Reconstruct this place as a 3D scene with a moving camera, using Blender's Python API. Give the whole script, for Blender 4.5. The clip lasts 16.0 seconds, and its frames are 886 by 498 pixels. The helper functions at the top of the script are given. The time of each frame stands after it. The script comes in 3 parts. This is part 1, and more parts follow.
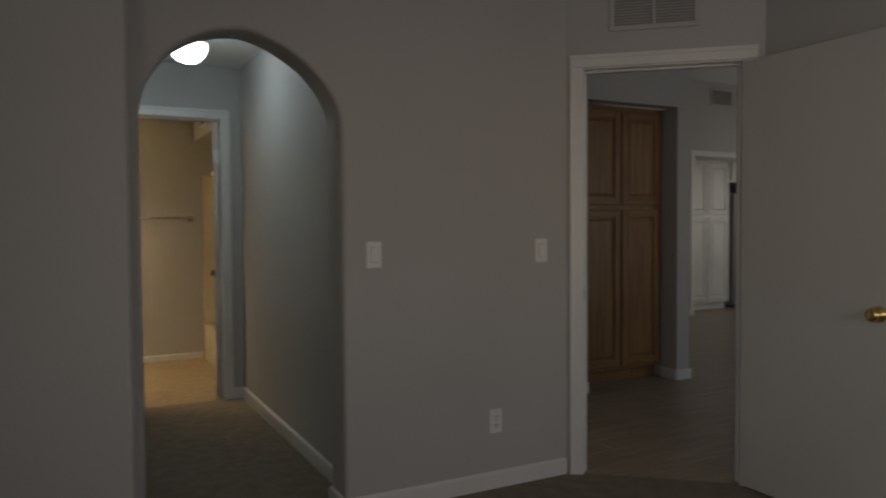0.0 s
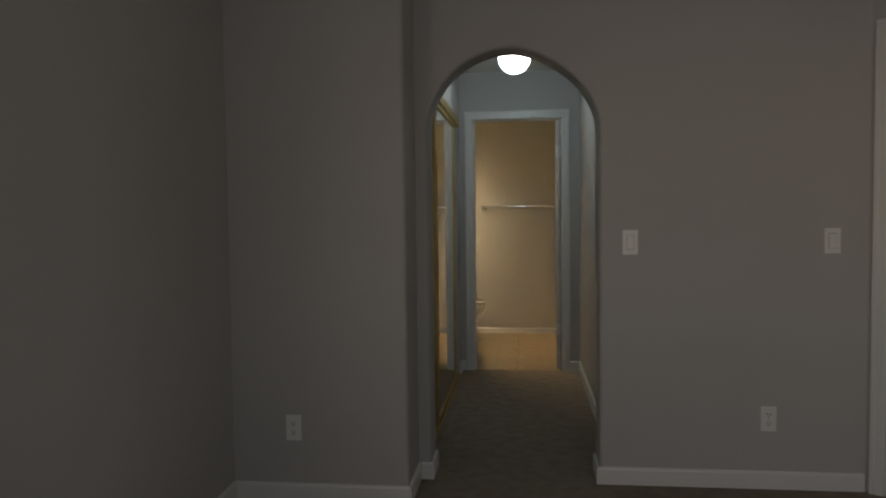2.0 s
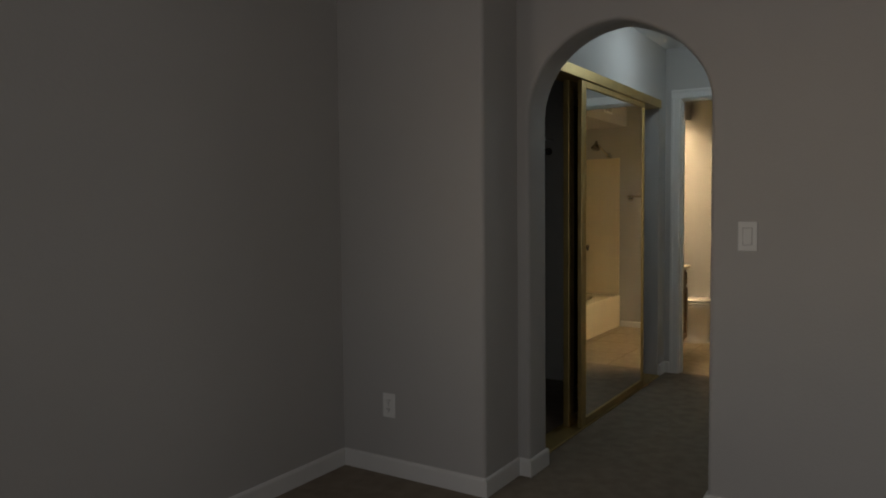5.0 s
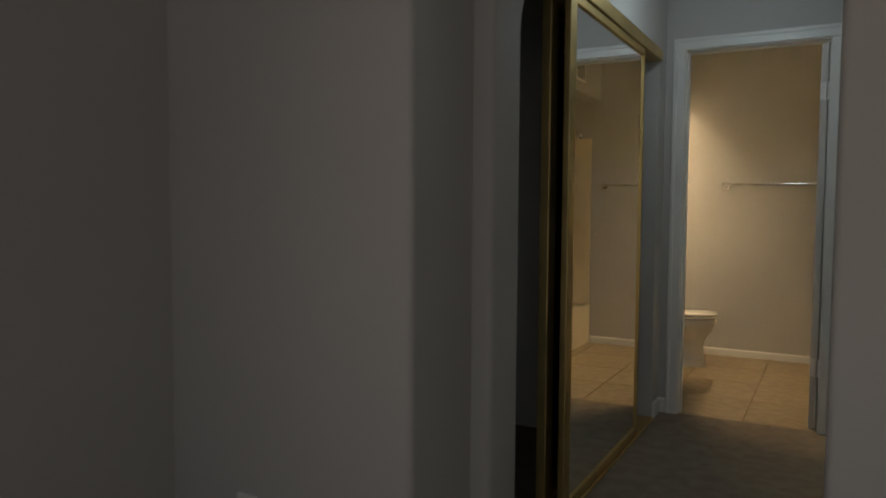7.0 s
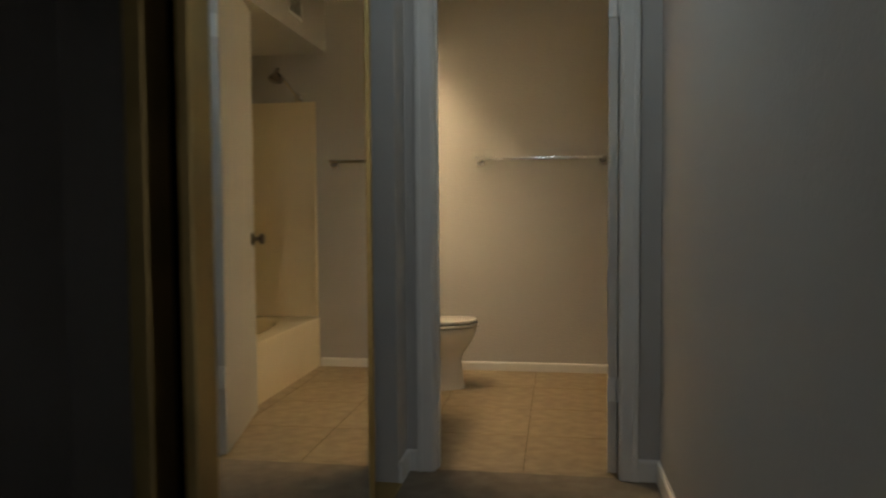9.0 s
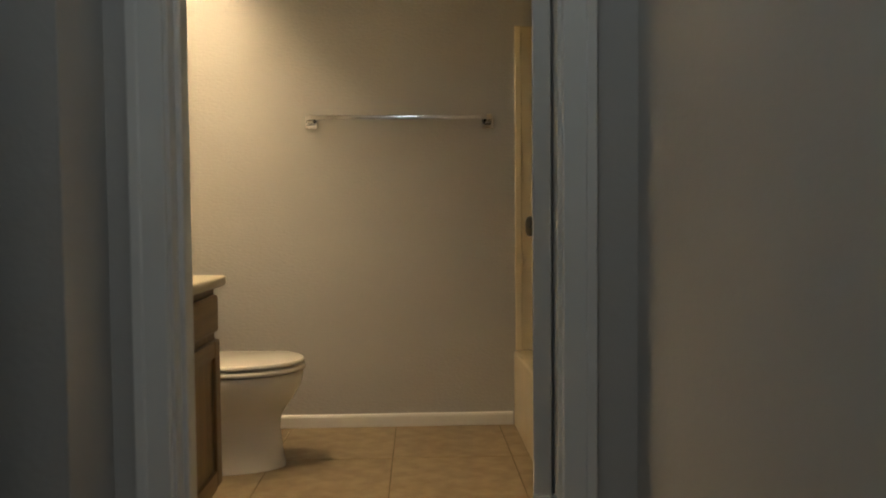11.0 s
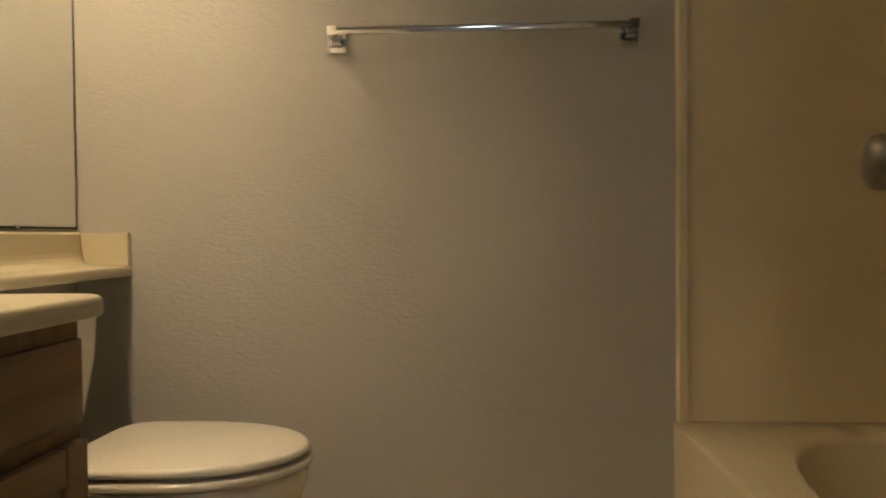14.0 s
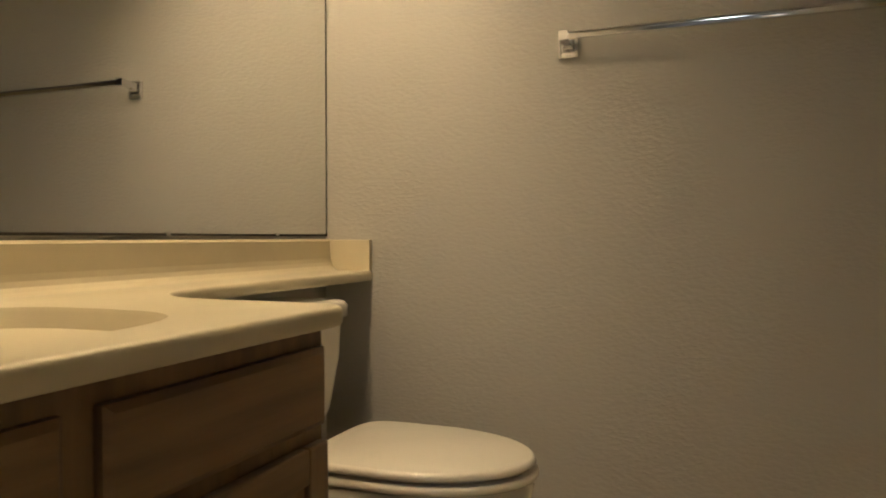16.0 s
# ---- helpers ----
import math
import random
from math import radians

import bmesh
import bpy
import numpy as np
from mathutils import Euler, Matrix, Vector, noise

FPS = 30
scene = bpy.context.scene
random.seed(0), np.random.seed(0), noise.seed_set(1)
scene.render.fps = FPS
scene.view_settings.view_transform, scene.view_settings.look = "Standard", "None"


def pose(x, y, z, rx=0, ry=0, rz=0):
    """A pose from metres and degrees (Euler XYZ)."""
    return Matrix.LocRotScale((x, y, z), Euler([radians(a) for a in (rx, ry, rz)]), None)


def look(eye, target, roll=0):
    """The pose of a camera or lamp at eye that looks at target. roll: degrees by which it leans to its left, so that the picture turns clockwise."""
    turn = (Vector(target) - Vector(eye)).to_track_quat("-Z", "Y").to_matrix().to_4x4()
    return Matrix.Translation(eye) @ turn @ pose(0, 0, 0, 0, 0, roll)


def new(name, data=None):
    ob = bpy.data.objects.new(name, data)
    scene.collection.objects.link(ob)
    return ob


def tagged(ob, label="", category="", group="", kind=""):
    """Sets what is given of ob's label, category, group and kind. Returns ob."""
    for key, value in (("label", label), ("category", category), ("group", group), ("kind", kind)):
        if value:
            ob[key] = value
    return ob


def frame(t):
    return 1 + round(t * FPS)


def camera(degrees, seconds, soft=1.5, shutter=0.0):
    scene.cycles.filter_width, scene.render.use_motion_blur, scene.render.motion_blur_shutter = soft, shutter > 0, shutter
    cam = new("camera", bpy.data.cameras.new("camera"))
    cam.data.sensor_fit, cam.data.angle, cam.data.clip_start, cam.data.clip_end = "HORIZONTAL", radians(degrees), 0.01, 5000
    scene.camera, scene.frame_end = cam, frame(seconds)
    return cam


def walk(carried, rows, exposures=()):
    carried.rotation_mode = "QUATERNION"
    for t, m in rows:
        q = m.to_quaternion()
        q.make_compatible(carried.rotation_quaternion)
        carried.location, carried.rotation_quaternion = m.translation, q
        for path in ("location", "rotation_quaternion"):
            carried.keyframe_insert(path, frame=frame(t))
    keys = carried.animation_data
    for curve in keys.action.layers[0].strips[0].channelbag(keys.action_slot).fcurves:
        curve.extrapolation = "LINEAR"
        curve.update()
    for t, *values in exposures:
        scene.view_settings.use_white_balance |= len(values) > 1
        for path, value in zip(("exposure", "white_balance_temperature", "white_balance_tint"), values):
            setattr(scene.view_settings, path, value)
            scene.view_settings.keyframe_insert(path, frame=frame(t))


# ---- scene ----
cam = camera(63.2, 16.0, 1.9, 0.5)

PATH = [
    (0, (-0.655, -2.918, 1.266), (0.272, -1.147, 1.198), -0.4),
    (0.5, (-0.584, -3.132, 1.261), (0.057, -1.238, 1.191), -0.4),
    (1, (-0.404, -3.250, 1.272), (-0.052, -1.283, 1.191), -0.6),
    (1.5, (-0.169, -3.318, 1.283), (-0.117, -1.32, 1.195), -0.7),
    (2, (0.048, -3.394, 1.275), (-0.177, -1.409, 1.179), -0.7),
    (2.5, (0.257, -3.455, 1.267), (-0.152, -1.499, 1.177), -0.7),
    (3.5, (0.704, -3.481, 1.275), (-0.059, -1.635, 1.182), -0.6),
    (4, (0.898, -3.416, 1.267), (0.001, -1.631, 1.167), -0.5),
    (4.5, (1.091, -3.231, 1.262), (0.069, -1.516, 1.160), -0.5),
    (5, (1.049, -2.986, 1.263), (-0.032, -1.308, 1.146), -0.6),
    (7.5, (0.281, -1.384, 1.161), (-0.582, 0.416, 1.031), 0.3),
    (8, (0.212, -1.025, 1.147), (-0.509, 0.836, 1.016), -0.2),
    (8.5, (0.112, -0.67, 1.039), (-0.421, 1.256, 0.943), -0.1),
    (9, (0.109, -0.292, 0.998), (-0.203, 1.681, 0.904), -0.4),
    (9.5, (0.078, 0.09, 0.998), (-0.078, 2.082, 0.894), 0.1),
    (10, (0.094, 0.448, 0.981), (0.097, 2.446, 0.883), -0.4),
    (12.3, (0.029, 1.891, 0.835), (0.114, 3.889, 0.782), -0.5),
    (12.5, (0.016, 1.987, 0.835), (0.099, 3.984, 0.785), -0.5),
    (13, (-0.009, 2.157, 0.826), (0.064, 4.156, 0.785), -0.5),
    (13.5, (0.007, 2.293, 0.83), (0.018, 4.293, 0.789), -0.5),
    (14, (0.013, 2.379, 0.821), (-0.101, 4.375, 0.783), -0.5),
    (14.5, (0.001, 2.43, 0.82), (-0.313, 4.405, 0.792), -0.5),
    (15, (0.003, 2.455, 0.824), (-0.513, 4.387, 0.797), -0.3),
    (15.5, (0.007, 2.444, 0.828), (-0.637, 4.338, 0.804), -0.1),
    (16, (0.006, 2.418, 0.841), (-0.723, 4.28, 0.81), -0.1),
]
walk(cam, [(t, look(eye, target, roll)) for t, eye, target, roll in PATH],
     [(0, 0.08), (3, -0.04), (5, 0.06), (8, 0.08), (10, 0.1), (13, 0.02), (15, -0.06), (16, -0.1)])

# ---------------------------------------------------------------- light and world
world = bpy.data.worlds.new("sky")
scene.world = world
world.use_nodes = True
wn = world.node_tree.nodes
sky = wn.new("ShaderNodeTexSky")
sky.sky_type, sky.sun_disc = "NISHITA", False
sky.sun_elevation, sky.sun_rotation = radians(20), radians(200)
world.node_tree.links.new(sky.outputs[0], wn["Background"].inputs[0])
wn["Background"].inputs[1].default_value = 0.05


def area(name, m, sx, sy, power, colour):
    lamp = bpy.data.lights.new(name, "AREA")
    lamp.shape, lamp.size, lamp.size_y, lamp.energy, lamp.color = "RECTANGLE", sx, sy, power, colour
    ob = new(name, lamp)
    ob.matrix_world = m
    return ob


# daylight from two unseen bedroom windows behind the start; the rear lifts the closet
area("bedroom_window_light", look((-1.32, -3.45, 1.45), (2.2, -3.2, 1.35)), 1.7, 1.3, 9.6, (1.0, 0.965, 0.955))
area("rear_window_light", look((1.3, -4.56, 1.45), (1.2, 0, 1.3)), 1.5, 1.3, 7.6, (1.0, 0.965, 0.955))
# fill lamps added out of view to brighten the rooms beyond the entry door
area("kitchen_fill_light", look((9.55, 2.6, 1.5), (5.0, 2.6, 1.0)), 1.6, 1.2, 12, (1.0, 0.98, 0.94))
area("living_fill_light", look((5.0, -2.16, 1.5), (4.6, 2.0, 1.1)), 2.2, 1.3, 8.5, (0.95, 0.97, 1.0))


# ---------------------------------------------------------------- materials
def material(name, colour, rough=0.5, metal=0.0, vary=0.06, scale=3.0, bump=0.0, bump_scale=200.0, spec=0.5,
             colour2=None, stretch=None, coat=0.0, emit=None, detail=4.0, per_object=0.0):
    m = bpy.data.materials.new(name)
    m.use_nodes = True
    n, l = m.node_tree.nodes, m.node_tree.links
    b = n["Principled BSDF"]
    b.inputs["Roughness"].default_value, b.inputs["Metallic"].default_value = rough, metal
    b.inputs["Specular IOR Level"].default_value, b.inputs["Coat Weight"].default_value = spec, coat
    tc = n.new("ShaderNodeTexCoord")
    mp = n.new("ShaderNodeMapping")
    l.new(tc.outputs["Object"], mp.inputs[0])
    if stretch:
        mp.inputs["Scale"].default_value = stretch
    big = n.new("ShaderNodeTexNoise")
    big.inputs["Scale"].default_value, big.inputs["Detail"].default_value = scale, detail
    l.new(mp.outputs[0], big.inputs["Vector"])
    ramp = n.new("ShaderNodeMix")
    ramp.data_type = "RGBA"
    c2 = colour2 or tuple(c * (1 - 2 * vary) for c in colour)
    ramp.inputs[6].default_value, ramp.inputs[7].default_value = (*c2, 1), (*colour, 1)
    spread = n.new("ShaderNodeMapRange")
    spread.inputs[1].default_value, spread.inputs[2].default_value = 0.35, 0.65
    l.new(big.outputs[0], spread.inputs[0])
    l.new(spread.outputs[0], ramp.inputs[0])
    out = ramp.outputs[2]
    if per_object:
        info = n.new("ShaderNodeObjectInfo")
        hsv = n.new("ShaderNodeHueSaturation")
        mr = n.new("ShaderNodeMapRange")
        mr.inputs[3].default_value, mr.inputs[4].default_value = 1 - per_object, 1 + per_object
        l.new(info.outputs["Random"], mr.inputs[0])
        l.new(mr.outputs[0], hsv.inputs["Value"])
        l.new(out, hsv.inputs["Color"])
        out = hsv.outputs[0]
    l.new(out, b.inputs["Base Color"])
    rr = n.new("ShaderNodeMapRange")
    rr.inputs[3].default_value, rr.inputs[4].default_value = max(rough - 0.05, 0.01), min(rough + 0.06, 1)
    l.new(big.outputs[0], rr.inputs[0])
    l.new(rr.outputs[0], b.inputs["Roughness"])
    if bump:
        fine = n.new("ShaderNodeTexNoise")
        fine.inputs["Scale"].default_value, fine.inputs["Detail"].default_value = bump_scale, 3.0
        l.new(mp.outputs[0], fine.inputs["Vector"])
        bp = n.new("ShaderNodeBump")
        bp.inputs["Strength"].default_value, bp.inputs["Distance"].default_value = bump, 0.004
        l.new(fine.outputs[0], bp.inputs["Height"])
        l.new(bp.outputs[0], b.inputs["Normal"])
    if emit:
        b.inputs["Emission Color"].default_value, b.inputs["Emission Strength"].default_value = (*emit[0], 1), emit[1]
    return m


def wood(name, dark, light, rough=0.42, axis=2, per_object=0.0):
    stretch = [14.0, 14.0, 14.0]
    stretch[axis] = 1.1
    return material(name, light, rough, vary=0.2, scale=2.2, colour2=dark, stretch=stretch, bump=0.15, bump_scale=9,
                    detail=7.0, per_object=per_object)


def wall_paint(name, colour, bump=0.22, stretch=None):
    # sprayed and knocked-down plaster under matt paint
    m = material(name, colour, 0.62, vary=0.025, scale=1.3, bump=bump, bump_scale=75, spec=0.35, stretch=stretch)
    return m


M_WALL = wall_paint("grey_wall_paint", (0.50, 0.49, 0.477))
M_HALLWALL = M_WALL
M_BATHWALL = wall_paint("bathroom_wall_paint", (0.50, 0.49, 0.477), 0.55, (0.8, 0.8, 1.5))
M_CEIL = wall_paint("white_ceiling_paint", (0.78, 0.77, 0.75), 0.5)
M_TRIM = material("white_gloss_paint", (0.76, 0.755, 0.74), 0.35, vary=0.03, scale=2, bump=0.04, bump_scale=40)
M_DOOR = material("door_paint", (0.61, 0.595, 0.565), 0.45, vary=0.03, scale=1.5, bump=0.08, bump_scale=60)
M_CARPET = material("grey_brown_carpet", (0.31, 0.26, 0.205), 0.97, vary=0.14, scale=13, bump=1.0, bump_scale=420, spec=0.1,
                    colour2=(0.25, 0.208, 0.162))
M_TILE = material("tan_stone_tile", (0.40, 0.315, 0.198), 0.42, vary=0.1, scale=13, bump=0.12, bump_scale=30,
                  colour2=(0.29, 0.22, 0.133), stretch=(1.0, 1.35, 1.0), detail=10, per_object=0.05)
M_GROUT = material("tan_grout", (0.215, 0.16, 0.10), 0.9)
M_OAK = wood("golden_oak", (0.195, 0.098, 0.034), (0.30, 0.165, 0.064))
M_OAK_H = wood("golden_oak_across", (0.195, 0.098, 0.034), (0.30, 0.165, 0.064), axis=0)
M_VAN = wood("stained_oak", (0.17, 0.102, 0.048), (0.265, 0.168, 0.083), 0.4)
M_VAN_H = wood("stained_oak_across", (0.17, 0.102, 0.048), (0.265, 0.168, 0.083), 0.4, axis=1)
M_PLANK = wood("grey_oak_plank", (0.27, 0.21, 0.15), (0.38, 0.31, 0.235), 0.38, axis=0, per_object=0.05)
M_MARBLE = material("cultured_marble", (0.66, 0.60, 0.455), 0.36, vary=0.04, scale=4, colour2=(0.61, 0.545, 0.40), coat=0.08)
M_PORC = material("white_porcelain", (0.80, 0.77, 0.71), 0.07, vary=0.01, scale=2, coat=0.4)
M_TUB = material("almond_acrylic", (0.84, 0.735, 0.53), 0.2, vary=0.03, scale=2, coat=0.2)
M_CHROME = material("polished_chrome", (0.82, 0.82, 0.84), 0.07, 1.0, vary=0.02)
M_NICKEL = material("worn_pewter", (0.24, 0.215, 0.185), 0.28, 1.0, vary=0.15, scale=30)
M_GOLD = material("brushed_gold_anodised", (0.58, 0.44, 0.19), 0.48, 1.0, vary=0.08, scale=8, bump=0.05, bump_scale=90)
M_BRASS = material("polished_brass", (0.78, 0.58, 0.24), 0.15, 1.0, vary=0.04)
M_MIRROR = material("mirror_glass", (0.90, 0.91, 0.89), 0.0, 1.0, vary=0.0)
M_MIRROR.node_tree.nodes["Principled BSDF"].inputs["Roughness"].default_value = 0.0
for k in list(M_MIRROR.node_tree.links):
    if k.to_socket.name == "Roughness":
        M_MIRROR.node_tree.links.remove(k)
M_ROD = wood("dark_stained_rod", (0.045, 0.025, 0.015), (0.075, 0.042, 0.025), axis=1)
M_SCONCE = material("amber_glass", (0.8, 0.6, 0.3), 0.3, emit=((1.0, 0.75, 0.35), 0.5))
M_BLACK = material("black_rubber", (0.02, 0.02, 0.02), 0.6)
M_PLATE = material("white_plastic", (0.80, 0.80, 0.78), 0.3, vary=0.01)
M_SLOT = material("dark_slot", (0.03, 0.03, 0.03), 0.7)
M_VENT = material("grille_paint", (0.50, 0.49, 0.477), 0.45)
M_VENTBACK = material("grille_filter", (0.36, 0.35, 0.34), 0.9)
M_WHITECAB = material("white_cabinet_paint", (0.70, 0.70, 0.66), 0.4)
M_STEEL = material("grey_appliance", (0.22, 0.225, 0.23), 0.5, 0.1)
M_DOME = material("opal_dome", (0.9, 0.9, 0.88), 0.3, emit=((0.80, 0.945, 1.0), 16.0))
M_LAMP = material("warm_diffuser", (0.9, 0.85, 0.7), 0.4, emit=((1.0, 0.735, 0.41), 138.0))


# ---------------------------------------------------------------- mesh helpers
def mesh_of(name, bm, mat, smooth=False):
    bmesh.ops.recalc_face_normals(bm, faces=bm.faces)
    me = bpy.data.meshes.new(name)
    bm.to_mesh(me)
    bm.free()
    me.materials.append(mat)
    if smooth:
        for p in me.polygons:
            p.use_smooth = True
    return me


def part(name, bm, mat, parent=None, label="", smooth=False):
    ob = new(name, mesh_of(name, bm, mat, smooth))
    if parent is not None:
        ob.parent = parent
    if label:
        tagged(ob, label)
    return ob


def thing(name, label, category, group="", m=None):
    ob = new(name)
    ob.empty_display_size = 0.1
    tagged(ob, label, category, group)
    if m is not None:
        ob.matrix_world = m
    return ob


def box(x0, x1, y0, y1, z0, z1, bevel=0.0, seg=2, bm=None):
    bm = bm or bmesh.new()
    r = bmesh.ops.create_cube(bm, size=1)
    vs = r["verts"]
    for v in vs:
        v.co = ((x0 + x1) / 2 + v.co.x * (x1 - x0), (y0 + y1) / 2 + v.co.y * (y1 - y0), (z0 + z1) / 2 + v.co.z * (z1 - z0))
    if bevel:
        es = list({e for v in vs for e in v.link_edges})
        bmesh.ops.bevel(bm, geom=es, offset=bevel, segments=seg, affect="EDGES", profile=0.5)
    return bm


def prism(points, axis, a, b, bevel=0.0, seg=2):
    """A closed outline pushed from a to b along an axis ('x', 'y' or 'z')."""
    bm = bmesh.new()
    put = {"x": lambda u, v, w: (w, u, v), "y": lambda u, v, w: (u, w, v), "z": lambda u, v, w: (u, v, w)}[axis]
    lo = [bm.verts.new(put(u, v, a)) for u, v in points]
    hi = [bm.verts.new(put(u, v, b)) for u, v in points]
    f1, f2 = bm.faces.new(lo), bm.faces.new(hi)
    k = len(points)
    for i in range(k):
        bm.faces.new((lo[i], lo[(i + 1) % k], hi[(i + 1) % k], hi[i]))
    if bevel:
        es = list({e for f in (f1, f2) for e in f.edges})
        bmesh.ops.bevel(bm, geom=es, offset=bevel, segments=seg, affect="EDGES", profile=0.5)
    return bm


def loft(rings, cap=True, bm=None):
    bm = bm or bmesh.new()
    rows = [[bm.verts.new(p) for p in r] for r in rings]
    k = len(rows[0])
    for a, b in zip(rows, rows[1:]):
        for i in range(k):
            bm.faces.new((a[i], a[(i + 1) % k], b[(i + 1) % k], b[i]))
    if cap:
        bm.faces.new(rows[0])
        bm.faces.new(rows[-1])
    return bm


def turned(profile, m=None, k=24):
    """A body of revolution about z from (radius, height) pairs."""
    rings = [[(r * math.cos(2 * math.pi * i / k), r * math.sin(2 * math.pi * i / k), z) for i in range(k)] for r, z in profile]
    bm = loft(rings)
    if m is not None:
        bmesh.ops.transform(bm, matrix=m, verts=bm.verts)
    return bm


def tube(points, radius, k=10):
    """A round rod along points."""
    rings = []
    for i, p in enumerate(points):
        a, b = Vector(points[max(i - 1, 0)]), Vector(points[min(i + 1, len(points) - 1)])
        q = (b - a).normalized().to_track_quat("Z", "Y").to_matrix()
        rings.append([Vector(p) + q @ Vector((radius * math.cos(2 * math.pi * j / k), radius * math.sin(2 * math.pi * j / k), 0)) for j in range(k)])
    return loft(rings)


def structure(name, bm, mat, label="", smooth=False):
    return tagged(part(name, bm, mat, None, "", smooth), label, "", "", "structure")


def sharp_smooth(ob, angle=35):
    me = ob.data
    for p in me.polygons:
        p.use_smooth = True
    me.set_sharp_from_angle(angle=radians(angle))
    return ob


# ---------------------------------------------------------------- the plan
ARCH_L, ARCH_R, SPRING, ARCH_TOP = -0.405, 0.391, 1.665, 2.045
ARCH_D = 0.19
BUMP_Y, BUMP_X, LEFT_X = -0.316, -0.464, -1.26
HALL_L, HALL_R, BATH_Y0, BATH_Y1 = -0.47, 0.487, 2.436, 2.55
BACK_Y, BATH_L = 4.286, -1.10
CEIL, HALL_CEIL, BATH_CEIL = 2.75, 2.405, 2.39
DIAG = Matrix.Translation((1.57, 0, 0)) @ Matrix.Rotation(math.atan2(-0.6562, 0.7546), 4, "Z")
RIGHT_X, REAR_Y = 2.268, -4.5

# bedroom wall with the arched opening
arc = [(0.5 * (ARCH_L + ARCH_R) + 0.5 * (ARCH_R - ARCH_L) * (max(math.cos(a), 0) ** 1.34 + min(math.cos(a), 0)), SPRING + (ARCH_TOP - SPRING) * math.sin(a))
       for a in [math.pi - math.pi * i / 32 for i in range(33)]]
outline = [(BUMP_X, 0), (ARCH_L, 0), *arc, (ARCH_R, 0), (1.60, 0), (1.60, CEIL), (BUMP_X, CEIL)]
wa = structure("wall_arch", prism(outline, "y", 0, ARCH_D), M_WALL, "light grey plaster wall with a round-topped arched opening")
wa_bm = bmesh.new()
wa_bm.from_mesh(wa.data)
es = [e for e in wa_bm.edges if abs(e.verts[0].co.y - e.verts[1].co.y) < 1e-4
      and all(ARCH_L - 0.001 <= v.co.x <= ARCH_R + 0.001 and v.co.z <= ARCH_TOP + 0.001 for v in e.verts)
      and (e.verts[0].co - e.verts[1].co).length > 0.001 and not all(v.co.z < 0.001 for v in e.verts)]
bmesh.ops.bevel(wa_bm, geom=es, offset=0.02, segments=4, affect="EDGES", profile=0.5)
wa_bm.to_mesh(wa.data)
wa_bm.free()
sharp_smooth(wa, 40)

# the wall that jogs out beside the arch, with a rounded corner
r = 0.02
corner = [(BUMP_X - r + r * math.sin(a), BUMP_Y + r - r * math.cos(a)) for a in [0.5 * math.pi * i / 5 for i in range(6)]]
sharp_smooth(structure("wall_jog", prism([(LEFT_X - 0.12, BUMP_Y), *corner, (BUMP_X, 0.125), (BUMP_X - 0.10, 0.125), (BUMP_X - 0.10, BUMP_Y + 0.1),
                                          (LEFT_X - 0.12, BUMP_Y + 0.1)], "z", 0, CEIL), M_WALL,
                       "grey wall that steps forward beside the arch"), 40)
wl = box(LEFT_X - 0.12, LEFT_X, -2.6, BUMP_Y, 0, CEIL)
box(LEFT_X - 0.12, LEFT_X, REAR_Y, -4.3, 0, CEIL, bm=wl)
box(LEFT_X - 0.12, LEFT_X, -4.3, -2.6, 0, 0.8, bm=wl)
box(LEFT_X - 0.12, LEFT_X, -4.3, -2.6, 2.1, CEIL, bm=wl)
structure("wall_left", wl, M_WALL, "long grey bedroom wall with a window opening")
structure("wall_right", box(RIGHT_X, RIGHT_X + 0.12, REAR_Y, -0.607, 0, CEIL), M_WALL, "grey bedroom wall behind the open door")
wb = box(LEFT_X - 0.12, 0.5, REAR_Y - 0.12, REAR_Y, 0, CEIL)
box(2.1, RIGHT_X + 0.12, REAR_Y - 0.12, REAR_Y, 0, CEIL, bm=wb)
box(0.5, 2.1, REAR_Y - 0.12, REAR_Y, 0, 0.8, bm=wb)
box(0.5, 2.1, REAR_Y - 0.12, REAR_Y, 2.1, CEIL, bm=wb)
structure("wall_rear", wb, M_WALL, "grey bedroom wall with a window opening")
structure("ceiling_bedroom", box(LEFT_X - 0.12, RIGHT_X + 0.12, REAR_Y - 0.12, ARCH_D, CEIL, CEIL + 0.1), M_CEIL, "white bedroom ceiling")

# diagonal wall with the entry door, local x along the wall and y through it
DO0, DO1, DH = 0.088, 0.824, 2.03
for nm, a, b, z0, z1 in (("wall_diagonal_jamb", 0.0, DO0 - 0.02, 0, CEIL), ("wall_diagonal_end", DO1 + 0.02, 0.93, 0, CEIL),
                         ("wall_diagonal_head", DO0 - 0.02, DO1 + 0.02, DH + 0.02, CEIL)):
    structure(nm, box(a, b, 0, 0.115, z0, z1), M_WALL, "grey wall set across the corner").matrix_world = DIAG


